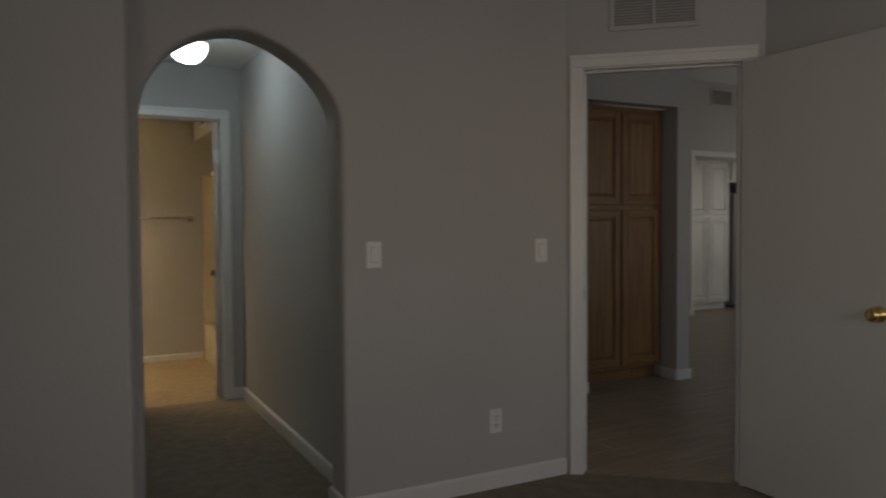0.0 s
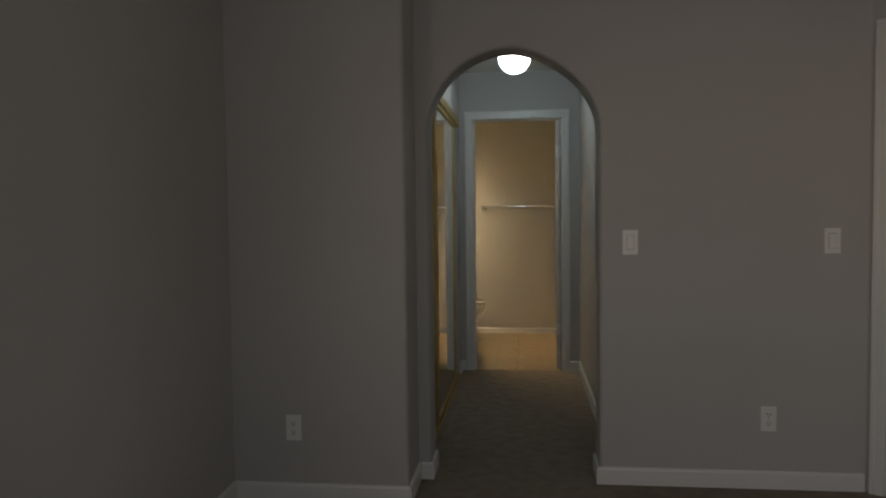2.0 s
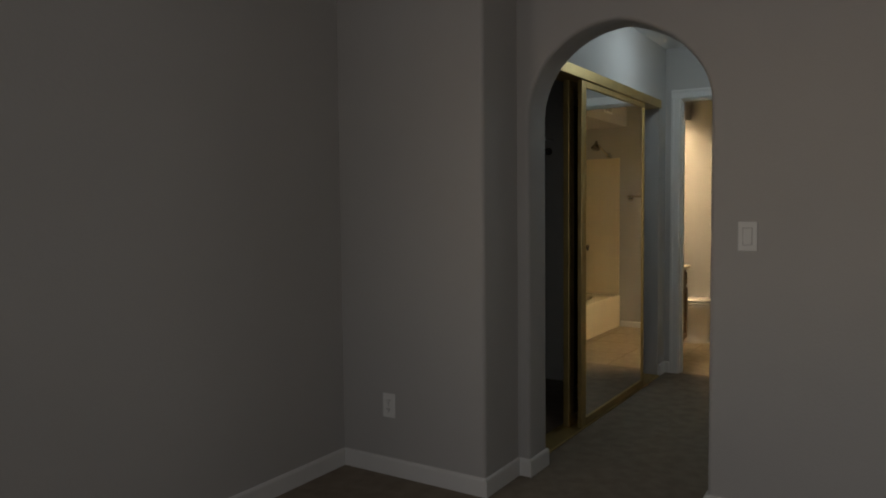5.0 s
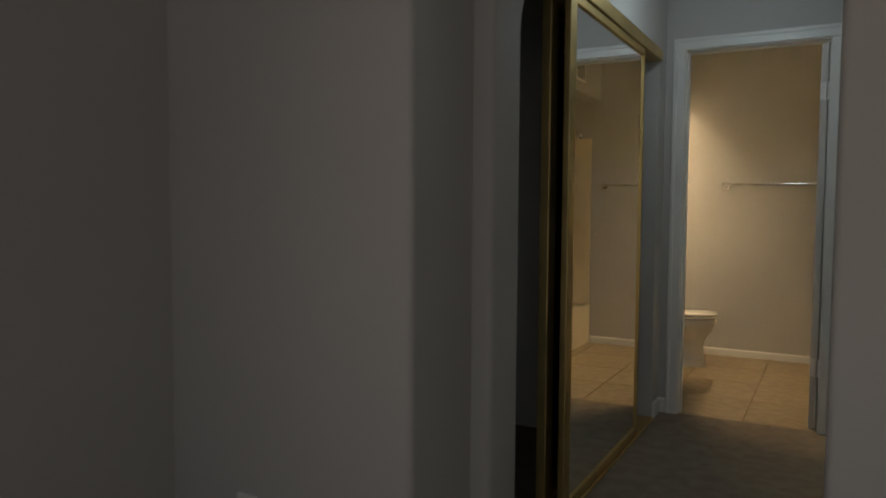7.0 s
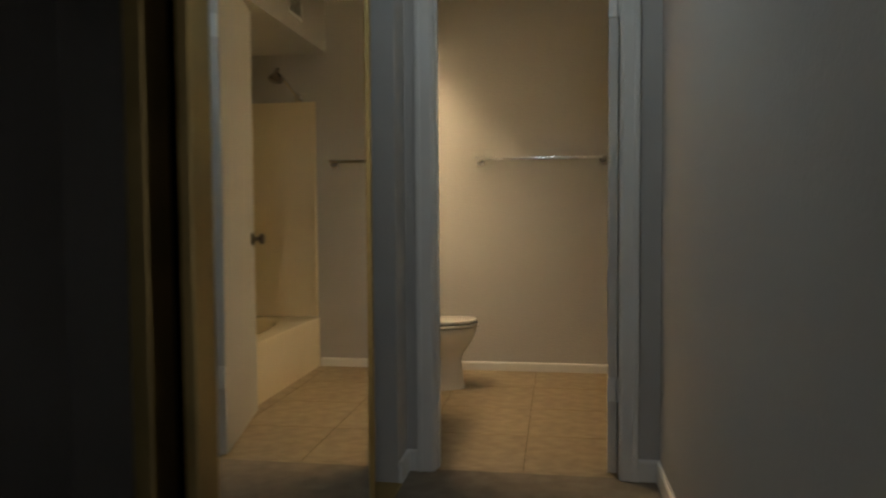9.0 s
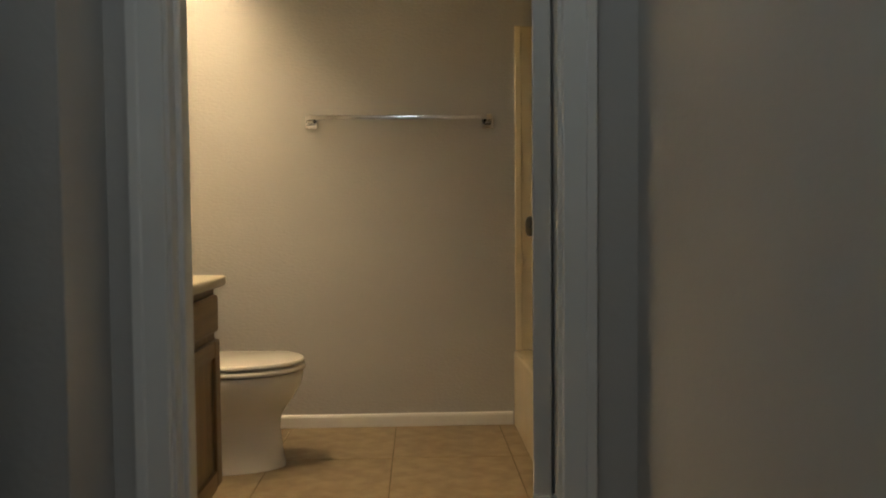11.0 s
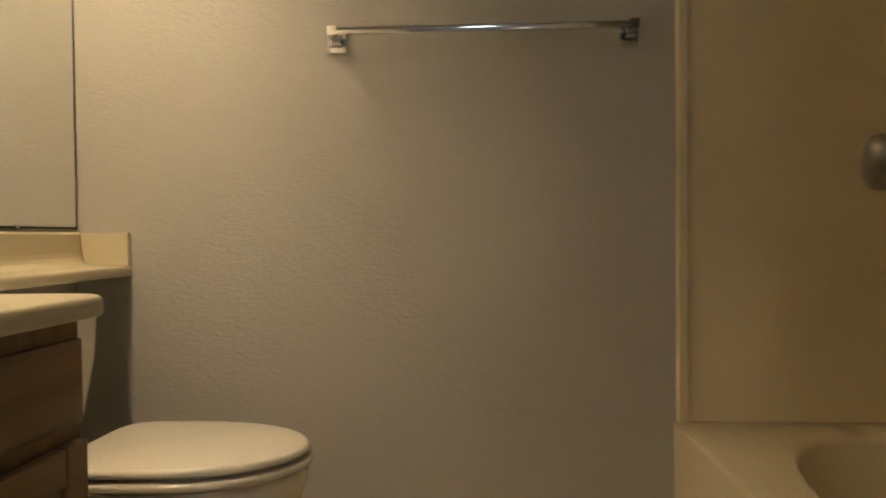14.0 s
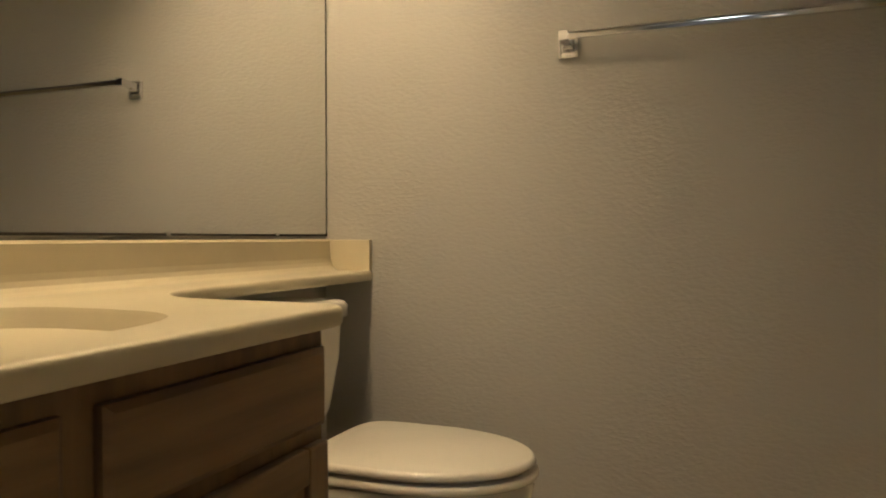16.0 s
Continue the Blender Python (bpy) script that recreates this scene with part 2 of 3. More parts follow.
def door_frame(name, m, a, b, h, depth, label, both=True, stop=0.6, hinge_stop=True):
    """Jambs, head and flat casings of a doorway; local x along the wall, y through it."""
    f = thing(name, label, "door frame", m=m)
    tagged(f, kind="structure")
    part("jamb", box(a - 0.02, a, 0.0, depth, 0, h), M_TRIM, f)
    part("jamb", box(b, b + 0.02, 0.0, depth, 0, h), M_TRIM, f)
    part("head", box(a - 0.02, b + 0.02, 0.0, depth, h, h + 0.02), M_TRIM, f)
    s0, s1 = depth * stop - 0.018, depth * stop + 0.018
    part("stop", box(a, a + 0.011, s0, s1, 0, h - 0.011, 0.002, 1), M_TRIM, f)
    if hinge_stop:
        part("stop", box(b - 0.011, b, s0, s1, 0, h - 0.011, 0.002, 1), M_TRIM, f)
    part("stop", box(a, b, s0, s1, h - 0.011, h, 0.002, 1), M_TRIM, f)
    w = 0.062
    for y0, y1 in ((-0.014, -0.001), (depth + 0.001, depth + 0.014))[: 2 if both else 1]:
        for x0, x1 in ((a - 0.006 - w, a - 0.006), (b + 0.006, b + 0.006 + w)):
            bm = box(x0, x1, y0, y1, 0, h + 0.006, 0.003)
            o0, o1 = (x0, x0 + 0.02) if x0 < a else (x1 - 0.02, x1)
            box(o0, o1, y0 - 0.005 if y0 < 0 else y0 + 0.001, y1 - 0.001 if y0 < 0 else y1 + 0.005, 0, h + 0.006, 0.003, bm=bm)
            part("casing", bm, M_TRIM, f)
        bm = box(a - 0.006 - w, b + 0.006 + w, y0, y1, h + 0.0065, h + 0.006 + w, 0.003)
        box(a - 0.006 - w, b + 0.006 + w, y0 - 0.005 if y0 < 0 else y0 + 0.001, y1 - 0.001 if y0 < 0 else y1 + 0.005, h + 0.006 + w - 0.02, h + 0.006 + w, 0.003, bm=bm)
        part("casing", bm, M_TRIM, f)
    return f


entry = door_frame("door_frame_entry", DIAG, DO0, DO1, DH, 0.115, "white painted door casing across the bedroom corner")
part("strike_plate", box(DO0 - 0.0005, DO0 + 0.0015, 0.02, 0.05, 0.87, 0.94, 0.0005, 1), M_NICKEL, entry)


def baseboard(x0, y0, x1, y1, side, h=0.082, label="white painted baseboard with a rounded top edge"):
    """Along a wall face from one point to another; side +1 puts it to the left of the way."""
    d = Vector((x1 - x0, y1 - y0, 0))
    t = 0.013 * side
    prof = [(0, 0), (t, 0), (t, h - 0.012), (0.8 * t, h - 0.005), (0.45 * t, h - 0.001), (0, h)]
    bm = prism(prof, "x", 0, d.length)
    ob = structure("baseboard", bm, M_TRIM, label)
    ob.matrix_world = Matrix.Translation((x0, y0, 0.001)) @ Matrix.Rotation(math.atan2(d.y, d.x), 4, "Z")
    return ob


B = 0.013
baseboard(ARCH_R - 0.0, 0, 1.565, 0, -1)
baseboard(BUMP_X + B, 0, ARCH_L, 0, -1)
baseboard(ARCH_L, -B, ARCH_L, ARCH_D, -1)
baseboard(ARCH_R, -B, ARCH_R, ARCH_D, 1)
baseboard(BUMP_X, BUMP_Y - B, BUMP_X, 0, -1)
baseboard(LEFT_X, BUMP_Y, BUMP_X, BUMP_Y, -1)
baseboard(LEFT_X, REAR_Y, LEFT_X, BUMP_Y - B, -1)
baseboard(RIGHT_X, -0.61, RIGHT_X, REAR_Y, -1)
baseboard(HALL_R, ARCH_D, HALL_R, BATH_Y0, 1)
baseboard(HALL_R - B, BATH_Y0, 0.398, BATH_Y0, 1)
baseboard(-0.43, BATH_Y0, HALL_L, BATH_Y0, 1)
baseboard(HALL_L, BATH_Y0 - B, HALL_L, 2.285, 1)
baseboard(BATH_L, BACK_Y, 0.498, BACK_Y, -1, 0.056)

# passage between the arch and the bathroom
structure("wall_passage_right", box(HALL_R, HALL_R + 0.1, ARCH_D, BATH_Y0, 0, HALL_CEIL), M_HALLWALL, "grey wall of the short passage")
structure("wall_passage_return", box(HALL_L - 0.14, HALL_L, 2.27, BATH_Y0, 0, HALL_CEIL), M_HALLWALL, "grey wall end beside the mirror doors")
structure("wall_passage_header", box(HALL_L - 0.14, HALL_L, ARCH_D, 2.27, 2.0, HALL_CEIL), M_HALLWALL, "grey wall over the mirror doors")
structure("ceiling_passage", box(-1.55, HALL_R + 0.1, ARCH_D + 0.001, BATH_Y1, HALL_CEIL, HALL_CEIL + 0.1), M_CEIL, "white passage ceiling")
structure("ceiling_closet", box(-1.55, BUMP_X - 0.001, BUMP_Y + 0.02, ARCH_D, HALL_CEIL, HALL_CEIL + 0.1), M_CEIL, "white closet ceiling")
structure("wall_closet_back", box(-1.55, -1.45, BUMP_Y + 0.1, BATH_Y0, 0, HALL_CEIL), M_CEIL, "white closet back wall")
structure("wall_closet_end", box(-1.45, -0.60, 1.80, 1.9, 0, HALL_CEIL), M_CEIL, "white closet end wall")
structure("wall_closet_near", box(-1.45, LEFT_X - 0.121, BUMP_Y + 0.02, BUMP_Y + 0.1, 0, HALL_CEIL), M_CEIL, "white closet end wall")

# wall between passage and bathroom
BO0, BO1, BH = -0.358, 0.340, 2.028
for nm, a, b, z0, z1 in (("wall_bath_front_left", -1.55, BO0 - 0.02, 0, HALL_CEIL), ("wall_bath_front_right", BO1 + 0.02, 1.4, 0, HALL_CEIL),
                         ("wall_bath_front_head", BO0 - 0.02, BO1 + 0.02, BH + 0.02, HALL_CEIL)):
    structure(nm, box(a, b, BATH_Y0, BATH_Y1, z0, z1), M_HALLWALL, "grey wall between passage and bathroom")
bathframe = door_frame("door_frame_bath", Matrix.Translation((0, BATH_Y0, 0)), BO0, BO1, BH, BATH_Y1 - BATH_Y0,
                       "white painted bathroom door casing", stop=0.45, hinge_stop=False)
structure("wall_bath_back", box(-1.22, 1.4, BACK_Y, BACK_Y + 0.1, 0, BATH_CEIL), M_BATHWALL, "grey textured bathroom wall with a towel bar")
structure("wall_bath_left", box(-1.22, BATH_L, BATH_Y1, BACK_Y, 0, BATH_CEIL), M_BATHWALL, "grey bathroom wall behind the vanity mirror")
structure("wall_bath_right", box(1.27, 1.4, BATH_Y1, BACK_Y, 0, BATH_CEIL), M_BATHWALL, "grey bathroom wall behind the bathtub")
structure("ceiling_bath", box(-1.22, 1.4, BATH_Y1, BACK_Y + 0.1, BATH_CEIL, BATH_CEIL + 0.1), M_CEIL, "white bathroom ceiling")

# floors
structure("floor_carpet", prism([(LEFT_X - 0.1, REAR_Y - 0.1), (RIGHT_X + 0.1, REAR_Y - 0.1), (RIGHT_X + 0.1, -0.63), (2.25, -0.565),
                                 (1.585, 0.013), (1.585, 0.1), (HALL_R + 0.05, 0.1), (HALL_R + 0.05, BATH_Y0 + 0.02), (-1.5, BATH_Y0 + 0.02),
                                 (-1.5, BUMP_Y + 0.05), (LEFT_X - 0.1, BUMP_Y + 0.05)], "z", -0.06, 0.0), M_CARPET, "worn grey-brown carpet")
floor_bath = structure("floor_bath", box(-1.2, 1.35, BATH_Y0 + 0.02, BACK_Y + 0.05, -0.06, -0.004), M_GROUT, "tan stone-look tile floor")

# ---------------------------------------------------------------- bathroom
# soffit over the vanity, with a recessed light box in it
SOF_X, SOF_Z = -0.74, 2.085
sof = bmesh.new()
box(BATH_L, -1.02, BATH_Y1, BACK_Y, SOF_Z, BATH_CEIL, bm=sof)
box(SOF_X - 0.06, SOF_X, BATH_Y1, BACK_Y, SOF_Z, BATH_CEIL, bm=sof)
box(-1.02, SOF_X - 0.06, BATH_Y1, 2.75, SOF_Z, BATH_CEIL, bm=sof)
box(-1.02, SOF_X - 0.06, 4.10, BACK_Y, SOF_Z, BATH_CEIL, bm=sof)
structure("soffit_vanity", sof, M_WALL, "grey soffit with a recessed light over the vanity")
lp = thing("ceiling_light", "two warm glowing square lights recessed over the vanity", "ceiling light")
part("tray", box(-1.019, SOF_X - 0.061, 2.751, 4.099, SOF_Z + 0.171, SOF_Z + 0.19), M_TRIM, lp)
for y0, y1 in ((2.93, 3.09), (3.70, 3.86)):
    part("diffuser", box(-0.99, -0.83, y0, y1, SOF_Z + 0.158, SOF_Z + 0.17, 0.003, 1), M_LAMP, lp)

structure("soffit_tub", box(0.44, 1.27, BATH_Y1, BACK_Y, 2.06, BATH_CEIL), M_WALL, "grey soffit over the bathtub")

sv = thing("exhaust_grille", "small white exhaust grille on the tub soffit", "air vent")
part("frame", box(0.434, 0.4395, 3.62, 3.84, 2.14, 2.32, 0.002, 1), M_PLATE, sv)
for i in range(7):
    part("slot", box(0.4325, 0.4339, 3.64 + i * 0.027, 3.652 + i * 0.027, 2.16, 2.30), M_SLOT, sv)

# bathtub with its surround
tub = thing("bathtub", "almond acrylic bathtub with a flat apron", "bathtub")
TX0, TX1, TY0, TY1, TZ = 0.505, 1.27, BATH_Y1 + 0.002, BACK_Y - 0.002, 0.331


def oval(cx, cy, rx, ry, z, k=40, p=2.6):
    pts = []
    for i in range(k):
        a = 2 * math.pi * i / k
        c, s = math.cos(a), math.sin(a)
        pts.append((cx + rx * math.copysign(abs(c) ** (2 / p), c), cy + ry * math.copysign(abs(s) ** (2 / p), s), z))
    return pts


def square_ring(cx, cy, rx, ry, z, k=40):
    """Points on a rectangle's border, spread by angle as an oval's are."""
    pts = []
    for i in range(k):
        a = 2 * math.pi * i / k
        c, s = math.cos(a), math.sin(a)
        f = 1 / max(abs(c), abs(s))
        pts.append((cx + rx * c * f, cy + ry * s * f, z))
    return pts


tcx, tcy = (TX0 + TX1) / 2 + 0.02, (TY0 + TY1) / 2
hx, hy = (TX1 - TX0) / 2, (TY1 - TY0) / 2
bm = loft([square_ring((TX0 + TX1) / 2, tcy, hx, hy, 0.002), square_ring((TX0 + TX1) / 2, tcy, hx, hy, TZ - 0.012),
           square_ring((TX0 + TX1) / 2, tcy, hx - 0.004, hy - 0.004, TZ - 0.003), square_ring((TX0 + TX1) / 2, tcy, hx - 0.012, hy - 0.012, TZ),
           oval(tcx, tcy, 0.295, 0.72, TZ), oval(tcx, tcy, 0.285, 0.71, TZ - 0.012), oval(tcx, tcy, 0.25, 0.66, 0.14),
           oval(tcx, tcy, 0.20, 0.58, 0.075)])
sharp_smooth(part("basin", bm, M_TUB, tub), 50)
part("drain", turned([(0.0, 0), (0.03, 0), (0.028, 0.004), (0.0, 0.005)], Matrix.Translation((tcx, TY1 - 0.3, 0.077))), M_CHROME, tub)
ST = 1.745
surround = thing("tub_surround", "almond moulded shower wall around the bathtub", "shower wall")
part("end_panel", prism([(TX0 + 0.005, TZ), (TX1, TZ), (TX1, ST), (TX0 + 0.005, ST)], "y", BACK_Y - 0.014, BACK_Y - 0.002, 0.003, 1), M_TUB, surround)
part("edge_strip", box(TX0 + 0.004, TX0 + 0.034, BACK_Y - 0.026, BACK_Y - 0.0145, TZ + 0.001, ST, 0.005, 3), M_TUB, surround)
part("back_panel", box(TX1 - 0.014, TX1 - 0.002, TY0 + 0.02, BACK_Y - 0.0145, TZ + 0.001, ST, 0.003, 1), M_TUB, surround)
part("end_panel", box(TX0 + 0.005, TX1 - 0.015, TY0, TY0 + 0.013, TZ + 0.001, ST, 0.003, 1), M_TUB, surround)
shower = thing("shower_head", "chrome shower head on a bent arm", "shower head")
part("arm", tube([(0.63, BACK_Y, 1.775), (0.63, BACK_Y - 0.05, 1.785), (0.63, BACK_Y - 0.12, 1.805), (0.63, BACK_Y - 0.22, 1.84), (0.632, BACK_Y - 0.31, 1.868),
                   (0.633, BACK_Y - 0.345, 1.866)], 0.011), M_CHROME, shower)
part("flange", turned([(0.0, 0), (0.032, 0), (0.03, 0.006), (0.014, 0.014), (0.0, 0.014)],
                      Matrix.Translation((0.63, BACK_Y, 1.775)) @ Matrix.Rotation(radians(90), 4, "X")), M_CHROME, shower)
part("head", turned([(0.0, 0.05), (0.012, 0.05), (0.016, 0.02), (0.042, -0.02), (0.045, -0.034), (0.0, -0.034)],
                    Matrix.Translation((0.633, BACK_Y - 0.365, 1.855)) @ Matrix.Rotation(radians(-25), 4, "X")), M_NICKEL, shower, "", True)

# tiles
TS = 0.457
tile_mesh = mesh_of("tile", box(-TS / 2 + 0.0018, TS / 2 - 0.0018, -TS / 2 + 0.0018, TS / 2 - 0.0018, -0.004, 0, 0.0012, 1), M_TILE)
for i in range(-3, 2):
    for j in range(5):
        cx, cy = -0.02 + TS * (i + 0.5), BACK_Y + 0.02 - TS * (j + 0.5)
        if cx > 0.75 or cy < BATH_Y0 - 0.1 + 0.2:
            continue
        ob = new("tile", tile_mesh)
        ob.parent = floor_bath
        ob.location = (cx, cy, 0)
rest = box(-1.2, 0.5, BATH_Y0 + 0.021, BACK_Y + 0.02 - TS * 4 - 0.001, -0.0039, 0)
part("tile", rest, M_TILE, floor_bath)

# vanity
van = thing("vanity_cabinet", "brown stained oak vanity cabinet with drawer fronts and panel doors", "bathroom cabinet")
VX, VY0, VY1, VZ = -0.533, BATH_Y1 + 0.002, 3.318, 0.713
bm = box(BATH_L + 0.002, VX - 0.001, VY0, VY1, 0.09, VZ, 0.002, 1)
box(BATH_L + 0.002, VX - 0.07, VY0, VY1, 0.0, 0.0895, bm=bm)
part("body", bm, M_VAN, van)


def slab(y0, y1, z0, z1):
    """A drawer front with a sloped border."""
    o, d = 0.022, 0.016
    rings = []
    for x, k in ((VX, 0.0), (VX + d - 0.006, 0.0), (VX + d, o * 0.4), (VX + d, o)):
        rings.append([(x, y0 + k, z0 + k), (x, y1 - k, z0 + k), (x, y1 - k, z1 - k), (x, y0 + k, z1 - k)])
    return loft(rings)


part("drawer_front", slab(2.915, 3.305, 0.578, 0.688), M_VAN_H, van)
part("drawer_front", slab(2.575, 2.872, 0.578, 0.688), M_VAN_H, van)


def flat_door(y0, y1, z0, z1):
    w, t = 0.05, 0.018
    door = part("door", box(VX, VX + 0.008, y0 + w - 0.001, y1 - w + 0.001, z0 + w - 0.001, z1 - w + 0.001), M_VAN, van)
    for nm, mt, a, b, c, d in (("stile", M_VAN, y0, y0 + w, z0, z1), ("stile", M_VAN, y1 - w, y1, z0, z1),
                               ("rail", M_VAN_H, y0 + w, y1 - w, z0, z0 + w), ("rail", M_VAN_H, y0 + w, y1 - w, z1 - w, z1)):
        part(nm, box(VX, VX + t, a, b, c, d, 0.004), mt, door)


flat_door(2.915, 3.305, 0.12, 0.556)
flat_door(2.575, 2.872, 0.12, 0.556)

# banjo counter with a moulded bowl
CT, CB, CX = 0.746, 0.718, -0.492
outer = [(BATH_L + 0.001, BATH_Y1 + 0.001), (CX, BATH_Y1 + 0.001)]
outer += [(CX - 0.045 + 0.045 * math.cos(a), 3.293 + 0.045 * math.sin(a)) for a in [math.pi / 2 * i / 6 for i in range(7)]]
outer += [(-0.74, 3.342)]
outer += [(-0.74 - 0.205 * math.sin(a), 3.562 - 0.22 * math.cos(a)) for a in [math.pi / 2 * i / 8 for i in range(1, 9)]]
outer += [(-0.945, BACK_Y - 0.001), (BATH_L + 0.001, BACK_Y - 0.001)]
SINK = (-0.775, 2.86, 0.2, 0.295)


def sink_ring(f, z):
    return [(x, y, z) for x, y, _ in oval(SINK[0], SINK[1], SINK[2] * f, SINK[3] * f, z, 40, 3.2)]


hole = [(x, y) for x, y, _ in sink_ring(1.0, CT)]


def inset(pts, d):
    """A counter-clockwise outline drawn in by d."""
    res = []
    for k, (x, y) in enumerate(pts):
        (ax, ay), (bx, by) = pts[k - 1], pts[(k + 1) % len(pts)]
        u, w = Vector((x - ax, y - ay)).normalized(), Vector((bx - x, by - y)).normalized()
        n = Vector((-u.y - w.y, u.x + w.x)).normalized()
        f = d / max(0.5, n.dot(Vector((-u.y, u.x))))
        res.append((x + n.x * f, y + n.y * f))
    return res


bm = bmesh.new()
rings = [[bm.verts.new((x, y, z)) for x, y in inset(outer, d)]
         for d, z in ((0.009, CT), (0.0045, CT - 0.001), (0.0013, CT - 0.004), (0.0, CT - 0.009), (0.0, CB + 0.004), (0.003, CB))]
for up, low in zip(rings, rings[1:]):
    for i in range(len(up)):
        bm.faces.new((up[i], up[(i + 1) % len(up)], low[(i + 1) % len(up)], low[i]))
bm.faces.new(rings[-1])
lip = [bm.verts.new((x, y, CT)) for x, y in hole]
rim = [bm.edges.get((rings[0][i - 1], rings[0][i])) for i in range(len(rings[0]))]
rim += [bm.edges.new((lip[i - 1], lip[i])) for i in range(len(lip))]
bmesh.ops.triangle_fill(bm, use_beauty=True, edges=rim)
counter = thing("vanity_counter", "cream cultured marble vanity top with a shelf over the tank", "countertop")
sharp_smooth(part("top", bm, M_MARBLE, counter), 40)
bow = [sink_ring(f, z) for f, z in ((1.0, CT), (0.985, CT - 0.006), (0.95, CT - 0.05), (0.84, CT - 0.10), (0.6, CT - 0.13), (0.12, CT - 0.14))]
part("bowl", loft(bow, cap=False), M_MARBLE, counter, "", True)
# splash with a cove at its foot
cove = [(BATH_L + 0.001, CT + 0.0005), (BATH_L + 0.056, CT + 0.0005), (BATH_L + 0.045, CT + 0.002), (BATH_L + 0.034, CT + 0.0065), (BATH_L + 0.0255, CT + 0.014), (BATH_L + 0.0215, CT + 0.024), (BATH_L + 0.02, CT + 0.036),
        (BATH_L + 0.02, 0.832), (BATH_L + 0.016, 0.838), (BATH_L + 0.001, 0.838)]
part("backsplash", prism(cove, "y", BATH_Y1 + 0.001, BACK_Y - 0.001), M_MARBLE, counter)
es_pts = [(-0.945, CT + 0.0008), (-0.945, 0.836), (-1.078, 0.836), (-1.073, CT + 0.03), (-1.066, CT + 0.012), (-1.05, CT + 0.0008)]
part("end_splash", prism(es_pts, "y", BACK_Y - 0.018, BACK_Y - 0.001, 0.0015, 1), M_MARBLE, counter)

vm = thing("vanity_mirror", "large frameless wall mirror over the vanity splash", "mirror")
part("glass", box(BATH_L + 0.001, BATH_L + 0.006, BATH_Y1 + 0.03, BACK_Y - 0.008, 0.852, 1.98), M_MIRROR, vm)
part("edge", box(BATH_L + 0.001, BATH_L + 0.007, BACK_Y - 0.0075, BACK_Y - 0.003, 0.850, 1.98), M_SLOT, vm)
part("channel", box(BATH_L + 0.001, BATH_L + 0.008, BATH_Y1 + 0.03, BACK_Y - 0.003, 0.846, 0.8515), M_SLOT, vm)
for y in (3.62, 4.02):
    part("clip", box(BATH_L + 0.0065, BATH_L + 0.0095, y, y + 0.014, 0.846, 0.8545, 0.001, 1), M_CHROME, vm)

# toilet
toilet = thing("toilet", "white porcelain toilet with its elongated lid closed", "toilet")
TYC = 3.80


def egg(x0, x1, w, z, k=44, dy=0.0, back=0.75, side=0.8):
    """An elongated outline, blunt at the back (x0) and round at the front (x1)."""
    pts = []
    L = x1 - x0
    xc = x1 - L * 0.56
    for i in range(k):
        a = 2 * math.pi * i / k
        c, s = math.cos(a), math.sin(a)
        if c >= 0:
            x, y = xc + (x1 - xc) * c, w * s
        else:
            x, y = xc + (xc - x0) * math.copysign(abs(c) ** back, c), w * math.copysign(abs(s) ** side, s)
        pts.append((x, TYC + y + dy, z))
    return pts


bowl = [egg(-0.92, -0.415, 0.115, 0.001), egg(-0.92, -0.415, 0.115, 0.015), egg(-0.91, -0.422, 0.108, 0.04), egg(-0.90, -0.429, 0.102, 0.10),
        egg(-0.90, -0.434, 0.100, 0.15), egg(-0.89, -0.430, 0.106, 0.185), egg(-0.885, -0.412, 0.125, 0.22), egg(-0.88, -0.380, 0.152, 0.26), egg(-0.88, -0.360, 0.168, 0.295),
        egg(-0.88, -0.350, 0.176, 0.32), egg(-0.88, -0.345, 0.18, 0.345), egg(-0.875, -0.35, 0.174, 0.358)]
sharp_smooth(part("bowl", loft(bowl), M_PORC, toilet), 60)


def lid_ring(x0, x1, w, z0, z1, r):
    rows = []
    for i in range(5):
        a = math.pi / 2 * i / 4
        rows.append(egg(x0 + r * (1 - math.cos(a)), x1 - r * (1 - math.cos(a)), w - r * (1 - math.cos(a)), z1 - r + r * math.sin(a), back=0.32, side=0.42))
    return [egg(x0 + 0.004, x1 - 0.004, w - 0.004, z0, back=0.32, side=0.42), egg(x0, x1, w, z0 + 0.004, back=0.32, side=0.42)] + rows


sharp_smooth(part("seat", loft(lid_ring(-0.80, -0.336, 0.181, 0.363, 0.380, 0.008)), M_PORC, toilet), 60)
sharp_smooth(part("lid", loft(lid_ring(-0.80, -0.342, 0.177, 0.3875, 0.405, 0.011)), M_PORC, toilet), 60)
for y in (-0.075, 0.075):
    part("hinge", box(-0.825, -0.795, TYC + y - 0.018, TYC + y + 0.018, 0.357, 0.384, 0.006), M_PORC, toilet)


def rbox_ring(x0, x1, y0, y1, z, r=0.03, k=5):
    pts = []
    for cx, cy, a0 in ((x1 - r, y1 - r, 0), (x0 + r, y1 - r, 90), (x0 + r, y0 + r, 180), (x1 - r, y0 + r, 270)):
        for i in range(k):
            a = radians(a0 + 90 * i / (k - 1))
            pts.append((cx + r * math.cos(a), cy + r * math.sin(a), z))
    return pts


